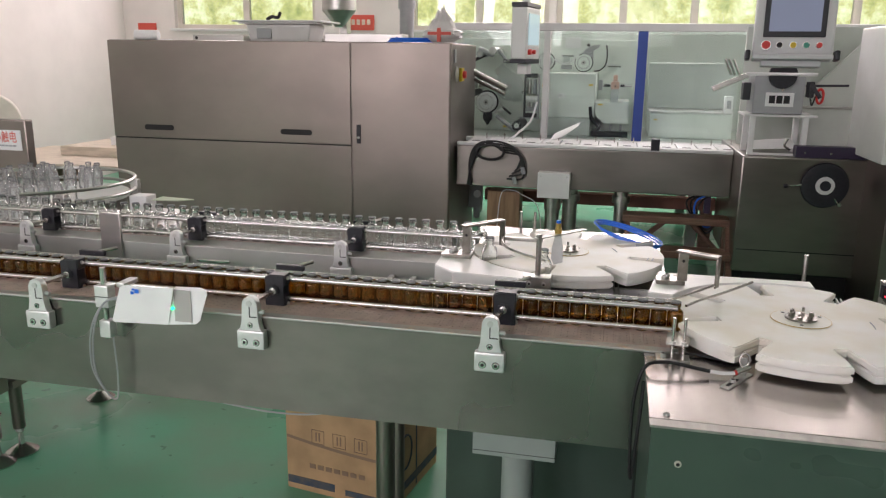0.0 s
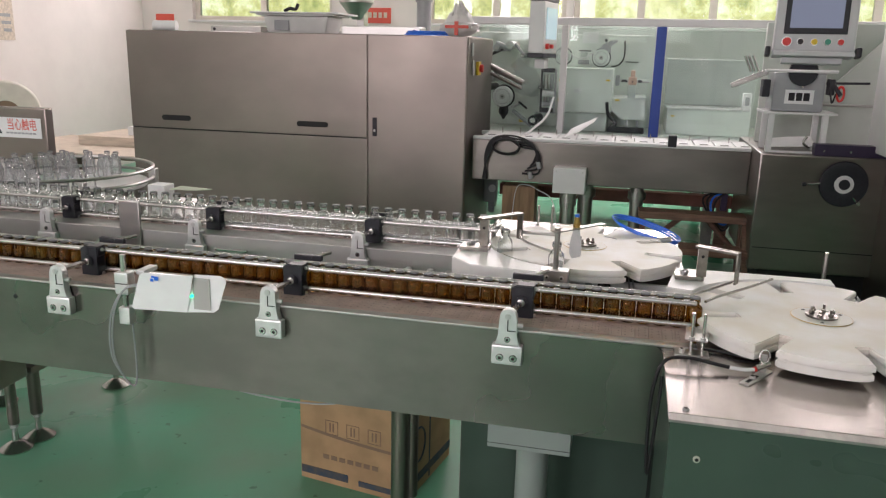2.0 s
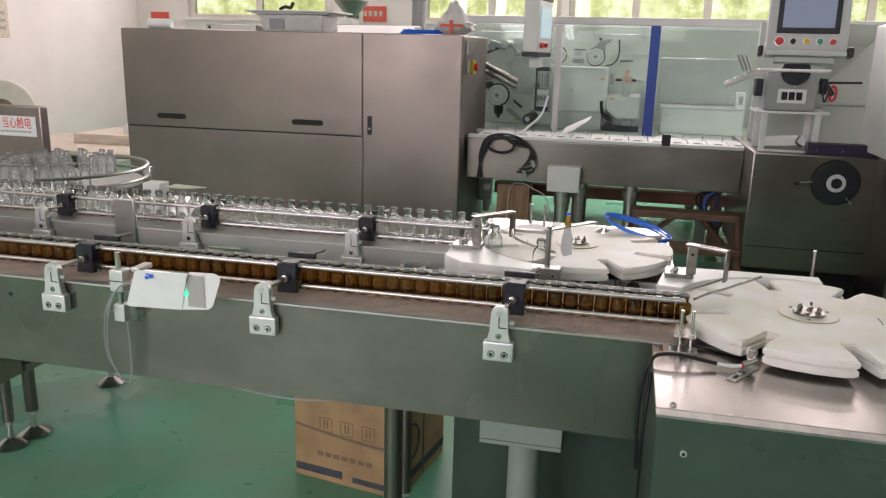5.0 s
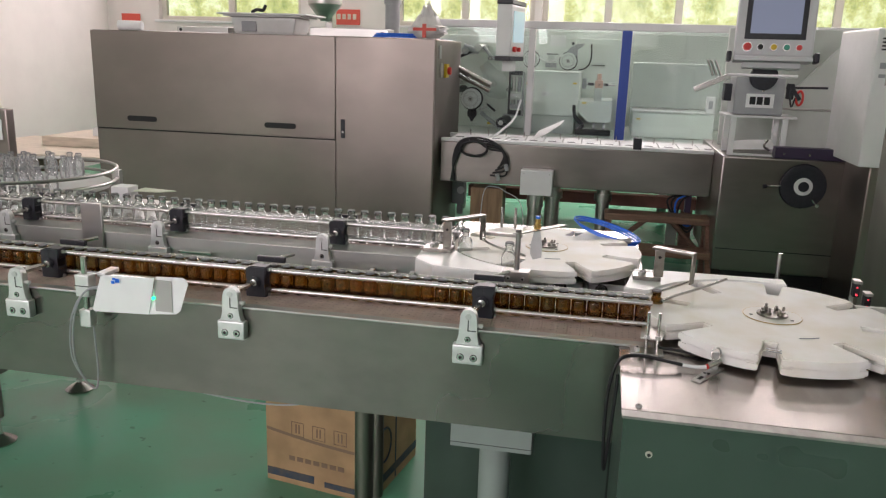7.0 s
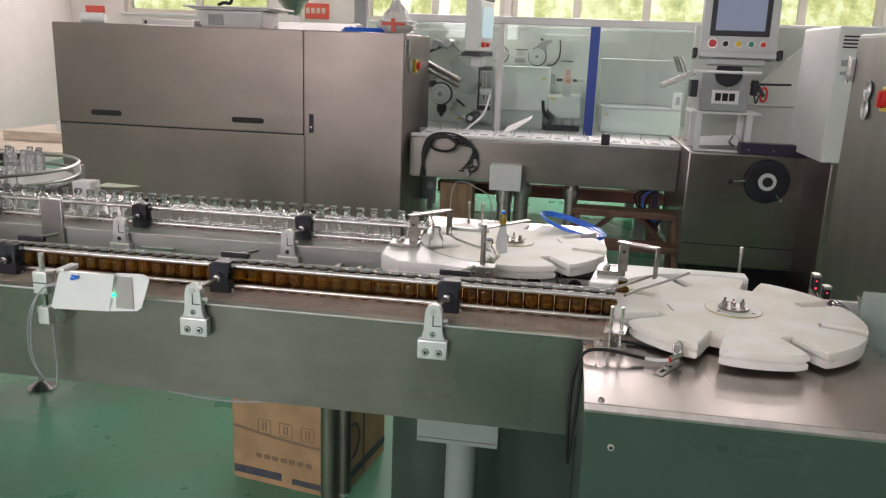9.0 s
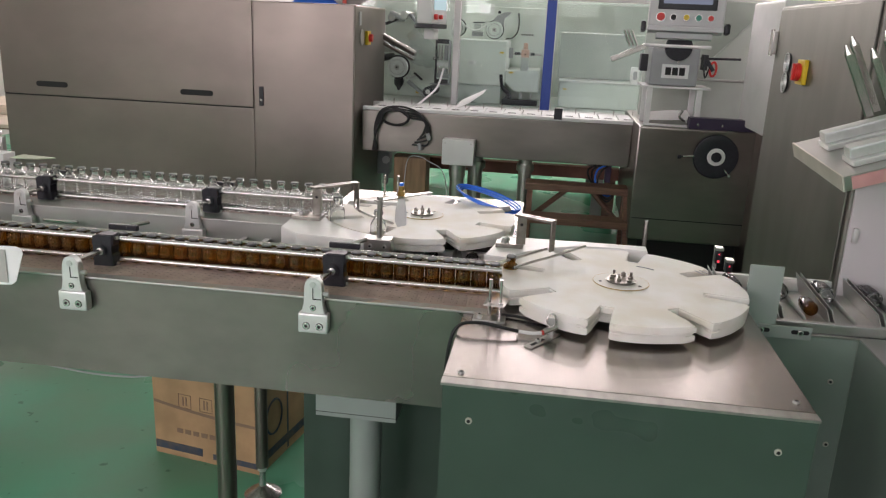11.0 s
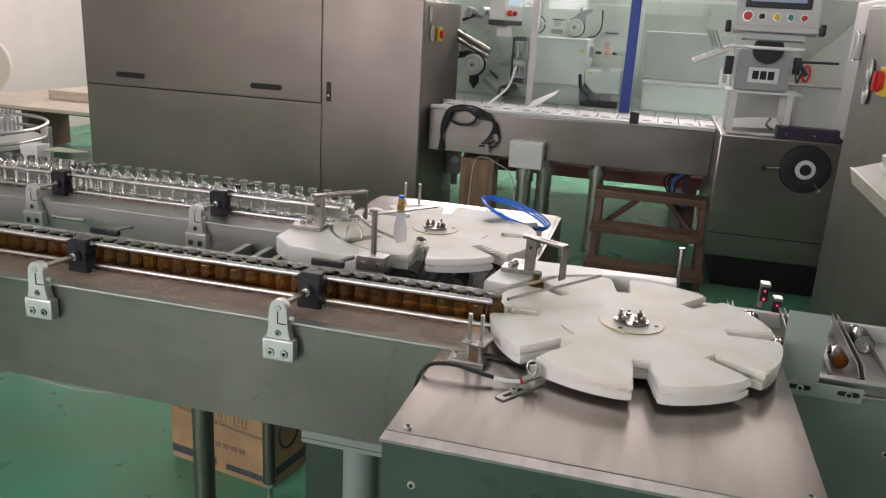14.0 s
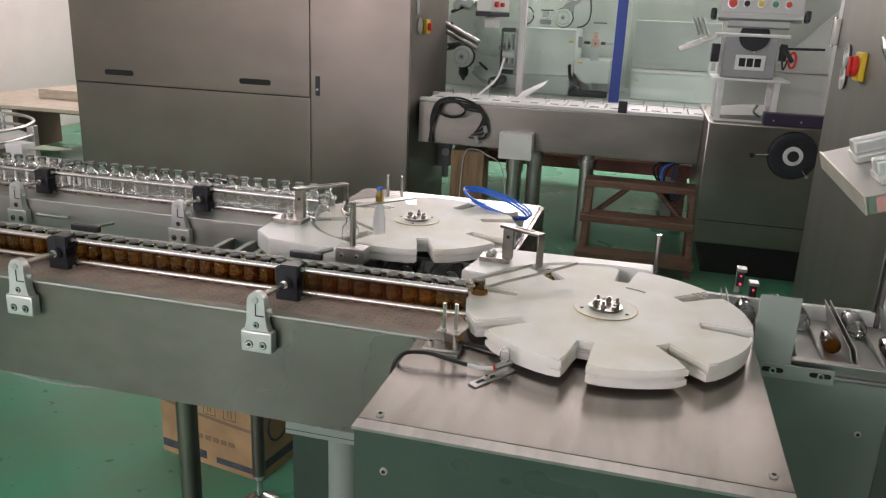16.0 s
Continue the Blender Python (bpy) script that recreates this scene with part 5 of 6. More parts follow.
def arch(parent_name, label, base_box, up_x, up_y, across, zt):
    """A bracket of flat bar: foot plate with bolts, upright, top bar, hanging end."""
    g = thing(parent_name, (up_x, up_y, 0.946), label, "bracket")
    x0, y0, x1, y1 = base_box
    part("foot_plate", box(x0, y0, 0.9465, x1, y1, 0.956, 0.001), DULL, g)
    part("upright", box(up_x - 0.0105, up_y - 0.008, 0.9562, up_x + 0.0105, up_y + 0.008, zt, 0.001), DULL, g)
    part("bar_hole", cyl((up_x, up_y - 0.0082, 1.002), (up_x, up_y - 0.0088, 1.002), 0.0034, 12), DARK, g)
    d = Vector((across[0] - up_x, across[1] - up_y, 0))
    ang = math.degrees(math.atan2(d.y, d.x))
    m = Matrix.Translation((up_x, up_y, zt)) @ pose(0, 0, 0, 0, 0, ang)
    t = box(-0.015, -0.011, 0.0003, d.length, 0.011, 0.006, 0.001)
    bmesh.ops.transform(t, matrix=m, verts=t.verts)
    part("top_bar", t, DULL, g)
    t = box(0.015, -0.0025, 0.0061, d.length - 0.02, 0.0025, 0.0066)
    bmesh.ops.transform(t, matrix=m, verts=t.verts)
    part("bar_slot", t, DARK, g)
    t = box(d.length - 0.004, -0.010, -0.065, d.length, 0.010, -0.0002, 0.001)
    bmesh.ops.transform(t, matrix=m, verts=t.verts)
    part("hanger", t, DULL, g)
    for k in (0.35, 0.75):
        bolt(g, (x0 + (x1 - x0) * (0.2 + 0.25 * k), y0 + (y1 - y0) * k, 0.956), (0, 0, 1), 0.0065, 0.008)
    return g


an = arch("wire_guide_bracket", "flat steel arch bracket holding the wire guides", (0.120, 1.818, 0.182, 1.858), 0.176, 1.832, (0.248, 1.795), 1.018)
part("guide_wire", tube([(0.170, 1.628, 0.958), (0.20, 1.672, 0.959), (0.236, 1.708, 0.962), (0.279, 1.754, 0.966), (0.320, 1.801, 0.970)], 0.0030, 8), CHROME, an)
part("guide_wire", tube([(0.125, 1.632, 0.962), (0.150, 1.655, 0.964), (0.192, 1.704, 0.966), (0.236, 1.760, 0.968)], 0.0030, 8), CHROME, an)
af = arch("wire_guide_bracket", "flat steel arch bracket over the clear bottle infeed", (-0.398, 1.925, -0.325, 1.975), -0.340, 1.955, (-0.262, 2.05), 1.022)
part("guide_wire", tube([(-0.262, 2.045, 0.985), (-0.25, 1.99, 0.972), (-0.20, 1.94, 0.966), (-0.135, 1.90, 0.962)], 0.0032, 8), CHROME, af)
part("guide_bar", box(-0.262, 2.075, 0.965, -0.16, 2.083, 0.975, 0.002), STEEL, af)
for x in (-0.245, -0.205):
    part("stud", cyl((x, 2.31, 0.9035), (x, 2.31, 1.0), 0.004, 10), CHROME, af)

# sensor post between the wheels, with its brass-ended probe
sp = thing("sensor_post", (-0.143, 1.79, 0.9), "steel post with a hanging brass-ended probe", "sensor")
part("post_foot", box(-0.175, 1.765, 0.925, -0.112, 1.80, 0.957, 0.002), STEEL, sp)
for x in (-0.160, -0.127):
    bolt(sp, (x, 1.765, 0.941), (0, -1, 0), 0.005, 0.004)
part("post", cyl((-0.143, 1.784, 0.957), (-0.143, 1.784, 1.045), 0.0062, 12), STEEL, sp)
part("post_cap", cyl((-0.143, 1.784, 1.045), (-0.143, 1.784, 1.052), 0.0075, 6), STEEL, sp)
t = box(-0.012, -0.008, 0, 0.155, 0.008, 0.003, 0.0008)
bmesh.ops.transform(t, matrix=Matrix.Translation((-0.143, 1.784, 1.042)) @ pose(0, 0, 0, 0, 0, 52), verts=t.verts)
part("cross_arm", t, STEEL, sp)
t = bmesh.new()
prism([(-0.112, 1.040), (-0.098, 1.040), (-0.092, 1.006), (-0.092, 0.976), (-0.112, 0.970), (-0.119, 0.984), (-0.118, 1.010)], -1.843, -1.837, t, 0.001)
bmesh.ops.transform(t, matrix=pose(0, 0, 0, 90), verts=t.verts)
probe = part("probe", t, ALU, sp, "flat tapered metal probe")
part("brass_nut", cyl((-0.105, 1.84, 1.0402), (-0.105, 1.84, 1.056), 0.0088, 6), BRASS, probe)
part("brass_stem", cyl((-0.105, 1.84, 1.0562), (-0.105, 1.84, 1.068), 0.0066, 12), BRASS, probe)
part("blue_tip", cyl((-0.105, 1.84, 1.0685), (-0.105, 1.84, 1.075), 0.0055, 12), HOSE, probe)
rod = thing("steel_rod", (0.472, 1.99, 0.69), "slim upright steel rod beside the amber star wheel", "rod")
part("rod", cyl((0.475, 2.026, 0.691), (0.475, 2.026, 0.987), 0.0058, 12), CHROME, rod)

# blue hose loop and card on the far table
loop = thing("blue_hose_loop", (0.08, 2.33, 0.904), "coiled loop of bright blue air hose on the machine table", "hose")
for k in range(3):
    part("hose_turn", tube([(0.062 + (0.085 + 0.005 * k) * math.cos(a), 2.30 - 0.02 * math.cos(a) + (0.045 + 0.005 * k) * math.sin(a), 0.948 - 0.022 * math.cos(a) + 0.008 * math.sin(a) + 0.005 * k) for a in np.linspace(0.1 * k, 2 * math.pi + 0.1 * k, 16)], 0.0028, 8, 3), HOSE, loop)
part("clip", box(-0.03, 2.33, 0.9035, 0.02, 2.37, 0.935, 0.003), GREY_PAINT, loop)
part("fitting", cyl((0.085, 2.235, 0.935), (0.13, 2.235, 0.945), 0.008, 10), GREY_PAINT, loop)
part("hose_stand", box(0.10, 2.25, 0.9035, 0.14, 2.28, 0.925, 0.003), WHITE_PAINT, loop)
# added pale strip: light on the table's side face, as colour
part("lit_side_strip", box(0.1515, 2.06, 0.70, 0.1555, 2.53, 0.898, 0.001), material("lit_side_cream", (0.78, 0.74, 0.62), 0.4), base, "added cream strip for the lit side face of the table")

# photo sensor, studs and cable at the table's edge
st = thing("stop_plate", (0.14, 1.46, 0.904), "small steel stop plate on two threaded studs", "stop")
part("base_plate", box(0.108, 1.450, 0.9037, 0.168, 1.484, 0.908, 0.001), STEEL, st)
part("upper_plate", prism([(0.125, 1.476), (0.164, 1.472), (0.172, 1.512), (0.150, 1.548), (0.132, 1.548)], 0.927, 0.930, bevel=0.0006), STEEL, st)
for x in (0.137, 0.157):
    part("stud", cyl((x, 1.476, 0.908), (x, 1.476, 0.980), 0.0032, 10), CHROME, st)
    part("nut", cyl((x, 1.476, 0.9303), (x, 1.476, 0.935), 0.0058, 6), BOLT, st)
bolt(st, (0.120, 1.461, 0.908), (0, 0, 1), 0.0052, 0.008)
ps = thing("photo_sensor", (0.235, 1.385, 0.904), "small barrel sensor on a slotted steel foot, with cable", "sensor")
STRIP = Matrix.Translation((0.239, 1.388, 0.9037)) @ pose(0, 0, 0, 0, 0, 57.5)
t = box(-0.046, -0.0085, 0, 0.046, 0.0085, 0.0022, 0.0006)
bmesh.ops.transform(t, matrix=STRIP, verts=t.verts)
foot_plate = part("slotted_foot", t, STEEL, ps)
t = box(-0.036, -0.003, 0.0023, 0.004, 0.003, 0.0027)
bmesh.ops.transform(t, matrix=STRIP, verts=t.verts)
part("slot", t, DARK, foot_plate)
bolt(ps, (0.231, 1.376, 0.9060), (0, 0, 1), 0.0052, 0.005)
part("upright", box(0.246, 1.412, 0.9056, 0.258, 1.415, 0.938, 0.001), STEEL, ps)
part("eye_ring", tube([(0.252 + 0.008 * math.cos(a), 1.408, 0.936 + 0.012 * math.sin(a)) for a in np.linspace(0, 2 * math.pi, 12)], 0.0016, 6, 3), CHROME, ps)
part("barrel", cyl((0.239, 1.400, 0.915), (0.262, 1.414, 0.922), 0.0052, 14, bevel=0.001), CHROME, ps)
part("status_light", cyl((0.2388, 1.3998, 0.9149), (0.2368, 1.3986, 0.9143), 0.0046, 10), RED, ps)
part("white_lead", tube([(0.2366, 1.3985, 0.914), (0.218, 1.398, 0.912), (0.196, 1.399, 0.913)], 0.0032, 8), WHITE_PAINT, ps)
part("black_cable", tube([(0.196, 1.399, 0.913), (0.166, 1.400, 0.917), (0.132, 1.405, 0.920), (0.102, 1.401, 0.919), (0.087, 1.394, 0.912), (0.078, 1.390, 0.893), (0.071, 1.392, 0.84), (0.071, 1.396, 0.76), (0.076, 1.40, 0.69), (0.081, 1.40, 0.76), (0.086, 1.402, 0.85), (0.0865, 1.405, 0.88)], 0.0033, 8), RUBBER, ps)
part("black_cable", tube([(0.160, 1.490, 0.9075), (0.185, 1.487, 0.908), (0.225, 1.475, 0.908), (0.27, 1.475, 0.908)], 0.0028, 8), RUBBER, ps)

# ---------- bucket chain to the right ----------
bc = thing("bucket_conveyor", (0.9, 1.85, 0.0), "steel bucket conveyor with sage green side panel", "conveyor")
part("side_panel", box(0.644, 1.705, 0.05, 0.885, 1.709, 0.842), GREENGREY, bc)
part("near_rail", box(0.36, 1.712, 0.846, 1.9, 1.728, 0.868, 0.002), STEEL, bc)
part("far_rail", box(-0.34, 1.985, 0.846, 1.9, 2.0, 0.880, 0.002), HDPE_BLOCK, bc)
part("bed", box(-0.34, 1.73, 0.832, 1.9, 1.984, 0.850), GREY_PAINT, bc)
part("side_cabinet", box(0.886, 1.20, 0.05, 1.9, 1.709, 0.842, 0.004), GREENGREY, bc)
part("cabinet_edge", box(0.884, 1.199, 0.8425, 1.9, 1.711, 0.846, 0.001), STEEL, bc)
part("side_edge", box(0.64, 1.700, 0.8425, 0.8835, 1.711, 0.846, 0.001), STEEL, bc)
for x, z in ((0.845, 0.745), (0.86, 0.60), (0.70, 0.55)):
    bolt(bc, (x, 1.705, z), (0, -1, 0), 0.006, 0.003, HUBSTEEL)
gp = thing("guard_plate", (0.70, 1.69, 0.85), "sage grey guard plate bolted to the bucket conveyor", "guard")
part("plate", box(0.645, 1.686, 0.866, 0.712, 1.690, 0.990, 0.0015), SAGE, gp)
part("flange", box(0.655, 1.686, 0.838, 0.785, 1.690, 0.8655, 0.0015), SAGE, gp)
for x in (0.684, 0.762):
    s = part("slot", pill(x - 0.018, x + 0.018, 0.8495, 0.8585, 1.6852, 1.6858), DARK, gp)
    bolt(gp, (x, 1.6852, 0.854), (0, -1, 0), 0.0062, 0.004, CHROME)
for sx, sy, h in ((0.650, 2.006, 0.936), (0.678, 2.006, 0.908)):
    s = thing("photo_eye", (sx, sy, 0.8805), "slim photo eye with red lamps on a steel strip", "sensor", "photo eyes")
    part("strip", box(sx - 0.008, sy + 0.009, 0.8805, sx + 0.002, sy + 0.012, h, 0.001), STEEL, s)
    part("eye_body", box(sx - 0.007, sy - 0.012, h - 0.036, sx + 0.007, sy + 0.0085, h - 0.004, 0.0015), BLACK, s)
    part("red_lamp", cyl((sx, sy - 0.0121, h - 0.030), (sx, sy - 0.0135, h - 0.030), 0.0028, 10), LED_RED, s)
    part("red_lamp", cyl((sx, sy - 0.0121, h - 0.012), (sx, sy - 0.0135, h - 0.012), 0.0020, 10), LED_RED, s)
    part("cap", box(sx - 0.009, sy - 0.014, h - 0.0035, sx + 0.010, sy + 0.012, h + 0.004, 0.0015), STEEL, s)

PITCH = 0.102
bucket = thing("chain_bucket", (0, 0, 0), "folded steel chain bucket with slanting side plates", "bucket", "chain buckets")
ORIGIN[bucket] = Vector((0, 0, 0))
part("tray", box(-0.048, -0.11, 0.0, 0.048, 0.11, 0.003, 0.001), LIT_STEEL, bucket)
for x, lean, hh in ((-0.047, -0.008, 1.0), (-0.002, -0.004, 0.42), (0.045, -0.008, 1.0)):
    t = bmesh.new()
    prism([(-0.118, 0.003), (0.11, 0.003), (0.125, 0.003 + 0.044 * hh), (-0.10, 0.003 + 0.03 * hh)], x, x + 0.002, t)
    bmesh.ops.transform(t, matrix=Matrix(((0, 0, 1, 0), (1, 0, 0, 0), (0, 1, 0, 0), (0, 0, 0, 1))), verts=t.verts)
    for v in t.verts:
        v.co.x += lean * v.co.z / 0.04
    part("side_plate", t, LIT_STEEL, bucket)
N_BUCKET = 44
buckets = [bucket] + [copy_thing(bucket, Matrix()) for _ in range(N_BUCKET - 1)]

# ---------- tall steel cabinet on the right, leaflet hopper ----------
tall = thing("tall_steel_cabinet", (1.3, 2.4, 0.0), "tall stainless steel control cabinet with isolator switch", "cabinet")
part("body", box(0.915, 1.975, 0.05, 1.75, 2.80, 1.53, 0.006), TALL, tall)
part("door", box(0.909, 1.99, 0.06, 0.9145, 2.785, 1.52, 0.002), TALL, tall)
# front face paler than the cabinet's other sides
LILAC = material("pale_lilac_grey", (0.62, 0.60, 0.61), 0.42, vary=0.06, scale=5, rough_vary=0.05)
front = part("front_panel", box(0.922, 1.967, 0.06, 1.748, 1.9745, 1.22, 0.002), LILAC, tall, "pale lilac-grey front panel")
part("latch", box(0.930, 1.955, 0.985, 0.942, 1.9665, 1.02, 0.003), ALU, front)
part("access_opening", box(1.06, 1.962, 1.12, 1.70, 1.9665, 1.215), GREENGREY, front)
part("opening_ledge", box(1.04, 1.945, 1.105, 1.72, 1.9665, 1.1195, 0.002), STEEL, front)
hg = part("hinge", box(0.893, 2.772, 1.385, 0.9085, 2.80, 1.455, 0.003), STEEL, tall)
part("hinge_pin", cyl((0.897, 2.80, 1.38), (0.897, 2.80, 1.46), 0.006, 12), CHROME, hg)
iso = part("isolator_plate", box(0.896, 2.418, 1.311, 0.9085, 2.485, 1.379, 0.003), YELLOW, tall, "yellow isolator plate")
kn = part("isolator_knob", cyl((0.8955, 2.451, 1.345), (0.882, 2.451, 1.345), 0.025, 20, bevel=0.003), RED, iso, "red rotary knob")
part("knob_grip", box(0.875, 2.445, 1.322, 0.8815, 2.457, 1.368, 0.002), RED, kn)
t = bmesh.new()
for k in range(4):
    r = 0.008 + 0.0068 * k
    for zc in (1.364, 1.307):
        tube([(0.902, 2.615 + r * 0.9 * math.cos(a), zc + r * math.sin(a)) for a in np.linspace(0, 2 * math.pi, 12)], 0.0018, 5, 2, t)
fan = part("fan_guard", t, ALU, tall, "figure-eight chrome wire fan guards")
for zc in (1.364, 1.307):
    part("fan_opening", cyl((0.9088, 2.615, zc), (0.907, 2.615, zc), 0.028, 24), DARK, fan)

hopper = thing("leaflet_hopper", (0.98, 1.68, 1.2), "tilted steel leaflet tray with ridges and upright fingers", "hopper")
HP = Matrix.Translation((0.722, 1.80, 1.225)) @ pose(0, 0, 0, 6.2, -18, 3)


def on_tray(b):
    bmesh.ops.transform(b, matrix=HP, verts=b.verts)
    return b


part("tray", on_tray(box(0, -0.245, -0.004, 0.55, 0, 0, 0.001)), STEEL, hopper)
part("front_edge", on_tray(box(0.0, -0.249, -0.028, 0.55, -0.2455, 0.001, 0.001)), STEEL, hopper)
# pinkish band over nearly the whole front edge
part("edge_mark", on_tray(box(0.012, -0.2502, -0.026, 0.54, -0.2492, -0.002)), PINK, hopper, "pinkish band along the front edge")
part("side_edge", on_tray(box(-0.004, -0.249, -0.028, -0.0005, 0.0, 0.002, 0.001)), HUBSTEEL, hopper)
for y in (-0.10, -0.215):
    t = box(0.03, y, 0.0005, 0.5, y + 0.05, 0.012, 0.002)
    box(0.03, y + 0.012, 0.012, 0.5, y + 0.040, 0.034, 0.004, t)
    part("ridge", on_tray(t), ALU, hopper)
for x, y, h in ((0.130, -0.05, 0.165), (0.152, -0.03, 0.175), (0.160, -0.085, 0.155), (0.200, -0.06, 0.175)):
    t = box(x - 0.007, y - 0.005, 0.034, x + 0.007, y + 0.005, h, 0.001)
    cyl((x, y, h), (x, y, h + 0.018), 0.0085, 8, t, 0.002)
    for v in t.verts:
        v.co.x -= 0.2 * (v.co.z - 0.034)
    f = part("finger", on_tray(t), CHROME, hopper)
part("paper_stack", on_tray(box(0.18, -0.085, 0.035, 0.26, -0.03, 0.09, 0.002)), PAPER, hopper)
part("arm", cyl((1.10, 1.70, 1.30), (1.25, 1.99, 1.25), 0.015, 12), STEEL, hopper)
part("lever", tube([(0.905, 1.60, 1.42), (0.89, 1.60, 1.40), (0.892, 1.60, 1.37), (0.91, 1.60, 1.35), (0.935, 1.62, 1.335)], 0.006, 8), RUBBER, hopper)

# ---------- carton below ----------
box_c = thing("carton", (-0.8, 2.5, 0.0), "closed brown cardboard carton with dark printed bands", "carton")
CM = Matrix.Translation((-1.010, 2.305, 0)) @ pose(0, 0, 0, 0, 0, -10)


def on_carton(b):
    bmesh.ops.transform(b, matrix=CM, verts=b.verts)
    return b


body = part("body", on_carton(box(0, 0, 0.0, 0.40, 0.36, 0.42, 0.004)), CARTON, box_c)
part("printed_band", on_carton(box(0.004, -0.0015, 0.022, 0.185, -0.0003, 0.050)), CARTON_INK, body)
part("printed_band", on_carton(box(0.225, -0.0015, 0.020, 0.396, -0.0003, 0.040)), CARTON_INK, body)
part("printed_band", on_carton(box(0.4003, 0.004, 0.035, 0.4015, 0.356, 0.065)), CARTON_INK, body)
t = bmesh.new()
cl = [(0.004 + 0.392 * s, 0.163 + 0.026 * (1 - s) ** 2) for s in np.linspace(0, 1, 14)]
for (xa, za), (xb, zb) in zip(cl, cl[1:]):
    vs = [t.verts.new((xa, -0.001, za)), t.verts.new((xb, -0.001, zb)), t.verts.new((xb, -0.001, zb + 0.011)), t.verts.new((xa, -0.001, za + 0.011))]
    t.faces.new(vs)
part("curved_stripe", on_carton(t), CARTON_PRINT, body)
for x in (0.10, 0.18, 0.26):
    t = bmesh.new()
    for a, b2, c2, d2 in ((x, 0.185, x + 0.048, 0.187), (x, 0.233, x + 0.048, 0.235), (x, 0.187, x + 0.002, 0.233), (x + 0.046, 0.187, x + 0.048, 0.233), (x + 0.015, 0.195, x + 0.020, 0.226), (x + 0.027, 0.195, x + 0.032, 0.226)):
        box(a, -0.0014, b2, c2, -0.0003, d2, 0, t)
    part("handling_mark", on_carton(t), CARTON_PRINT, body)
for k in range(7):
    part("character_bar", on_carton(box(0.09 + k * 0.031, -0.0014, 0.092, 0.112 + k * 0.031, -0.0003, 0.108)), CARTON_PRINT, body)
t = bmesh.new()
tube([(0.4008, 0.09 + 0.05 * math.cos(a), 0.17 + 0.06 * math.sin(a)) for a in np.linspace(0, 2 * math.pi, 14)], 0.004, 5, 3, t)
part("round_mark", on_carton(t), CARTON_INK, body)
part("tape", on_carton(box(0.4003, 0.175, 0.01, 0.401, 0.185, 0.41)), CARTON_INK, body)

# ---------- sensor with white card on the amber conveyor ----------
cs = thing("card_covered_sensor", (-0.99, 1.45, 0.86), "bottle sensor behind a folded white card with green lamp", "sensor")
part("stand_rod", cyl((-1.018, 1.447, 0.845), (-1.018, 1.447, 1.0), 0.006, 12), CHROME, cs)
part("clamp", box(-1.034, 1.435, 0.915, -1.002, 1.462, 0.963, 0.003), ALU, cs)
part("clamp", box(-1.031, 1.437, 0.848, -1.005, 1.460, 0.886, 0.003), ALU, cs)
part("clamp_seam", box(-1.0345, 1.4345, 0.938, -1.0015, 1.4349, 0.94), DARK, cs)
part("cross_arm", box(-1.001, 1.464, 0.953, -0.982, 1.515, 0.963, 0.002), ALU, cs)
part("side_bar", box(-1.0, 1.445, 0.928, -0.90, 1.452, 0.934, 0.001), CHROME, cs)
t = bmesh.new()
prism([(-0.993, 0.892), (-0.988, 0.888), (-0.863, 0.893), (-0.839, 0.976), (-0.952, 0.974), (-0.961, 0.969)], -1.428, -1.4265, t)
bmesh.ops.transform(t, matrix=pose(0, 0, 0, 90), verts=t.verts)
for v in t.verts:
    v.co.y += -0.02 * (v.co.z - 0.92) / 0.04 * 0.3
part("card", t, CARD, cs)
t = bmesh.new()
prism([(-0.866, 0.893), (-0.802, 0.899), (-0.792, 0.907), (-0.772, 0.966), (-0.776, 0.974), (-0.785, 0.978), (-0.842, 0.976)], -1.433, -1.4315, t)
bmesh.ops.transform(t, matrix=pose(0, 0, 0, 90), verts=t.verts)
part("card_flap", t, CARD, cs)
part("card_window", box(-0.846, 1.4292, 0.903, -0.808, 1.4305, 0.970), material("grey_shaded_card", (0.45, 0.44, 0.42), 0.6), cs)
for x, z, w, h in ((-0.934, 0.958, 0.007, 0.006), (-0.925, 0.961, 0.009, 0.008), (-0.931, 0.966, 0.006, 0.004)):
    part("blue_print", box(x, 1.4150, z, x + w, 1.4160, z + h), HOSE, cs)
part("green_lamp", cyl((-0.848, 1.4286, 0.931), (-0.848, 1.425, 0.931), 0.0036, 12), LED_GREEN, cs)
for o in (0.0, 0.006):
    part("sensor_lead", tube([(-0.97, 1.44, 0.945 - o), (-1.005, 1.425, 0.93), (-1.035 - o, 1.425, 0.87), (-1.045 - o, 1.43, 0.78), (-1.035, 1.45, 0.715), (-1.02, 1.46, 0.70), (-1.012, 1.458, 0.75), (-1.012, 1.455, 0.845)], 0.0020, 8), GREY_PAINT, cs)
part("dangling_wire", tube([(-0.80, 1.495, 0.702), (-0.74, 1.492, 0.697), (-0.67, 1.491, 0.693), (-0.60, 1.492, 0.695), (-0.55, 1.496, 0.702)], 0.0020, 8), GREY_PAINT, cs)

# ---------- bottle turntable on the left ----------
TT = Vector((-2.12, 2.62, 0.0))
tt = thing("bottle_turntable", (TT.x, TT.y, 0.0), "round steel bottle turntable with double guard rail", "turntable")
part("disc", cyl((TT.x, TT.y, 0.895), (TT.x, TT.y, 0.907), 0.315, 64, bevel=0.002), WHITE_PAINT, tt)
part("drum", cyl((TT.x, TT.y, 0.45), (TT.x, TT.y, 0.894), 0.30, 40), PANEL, tt)
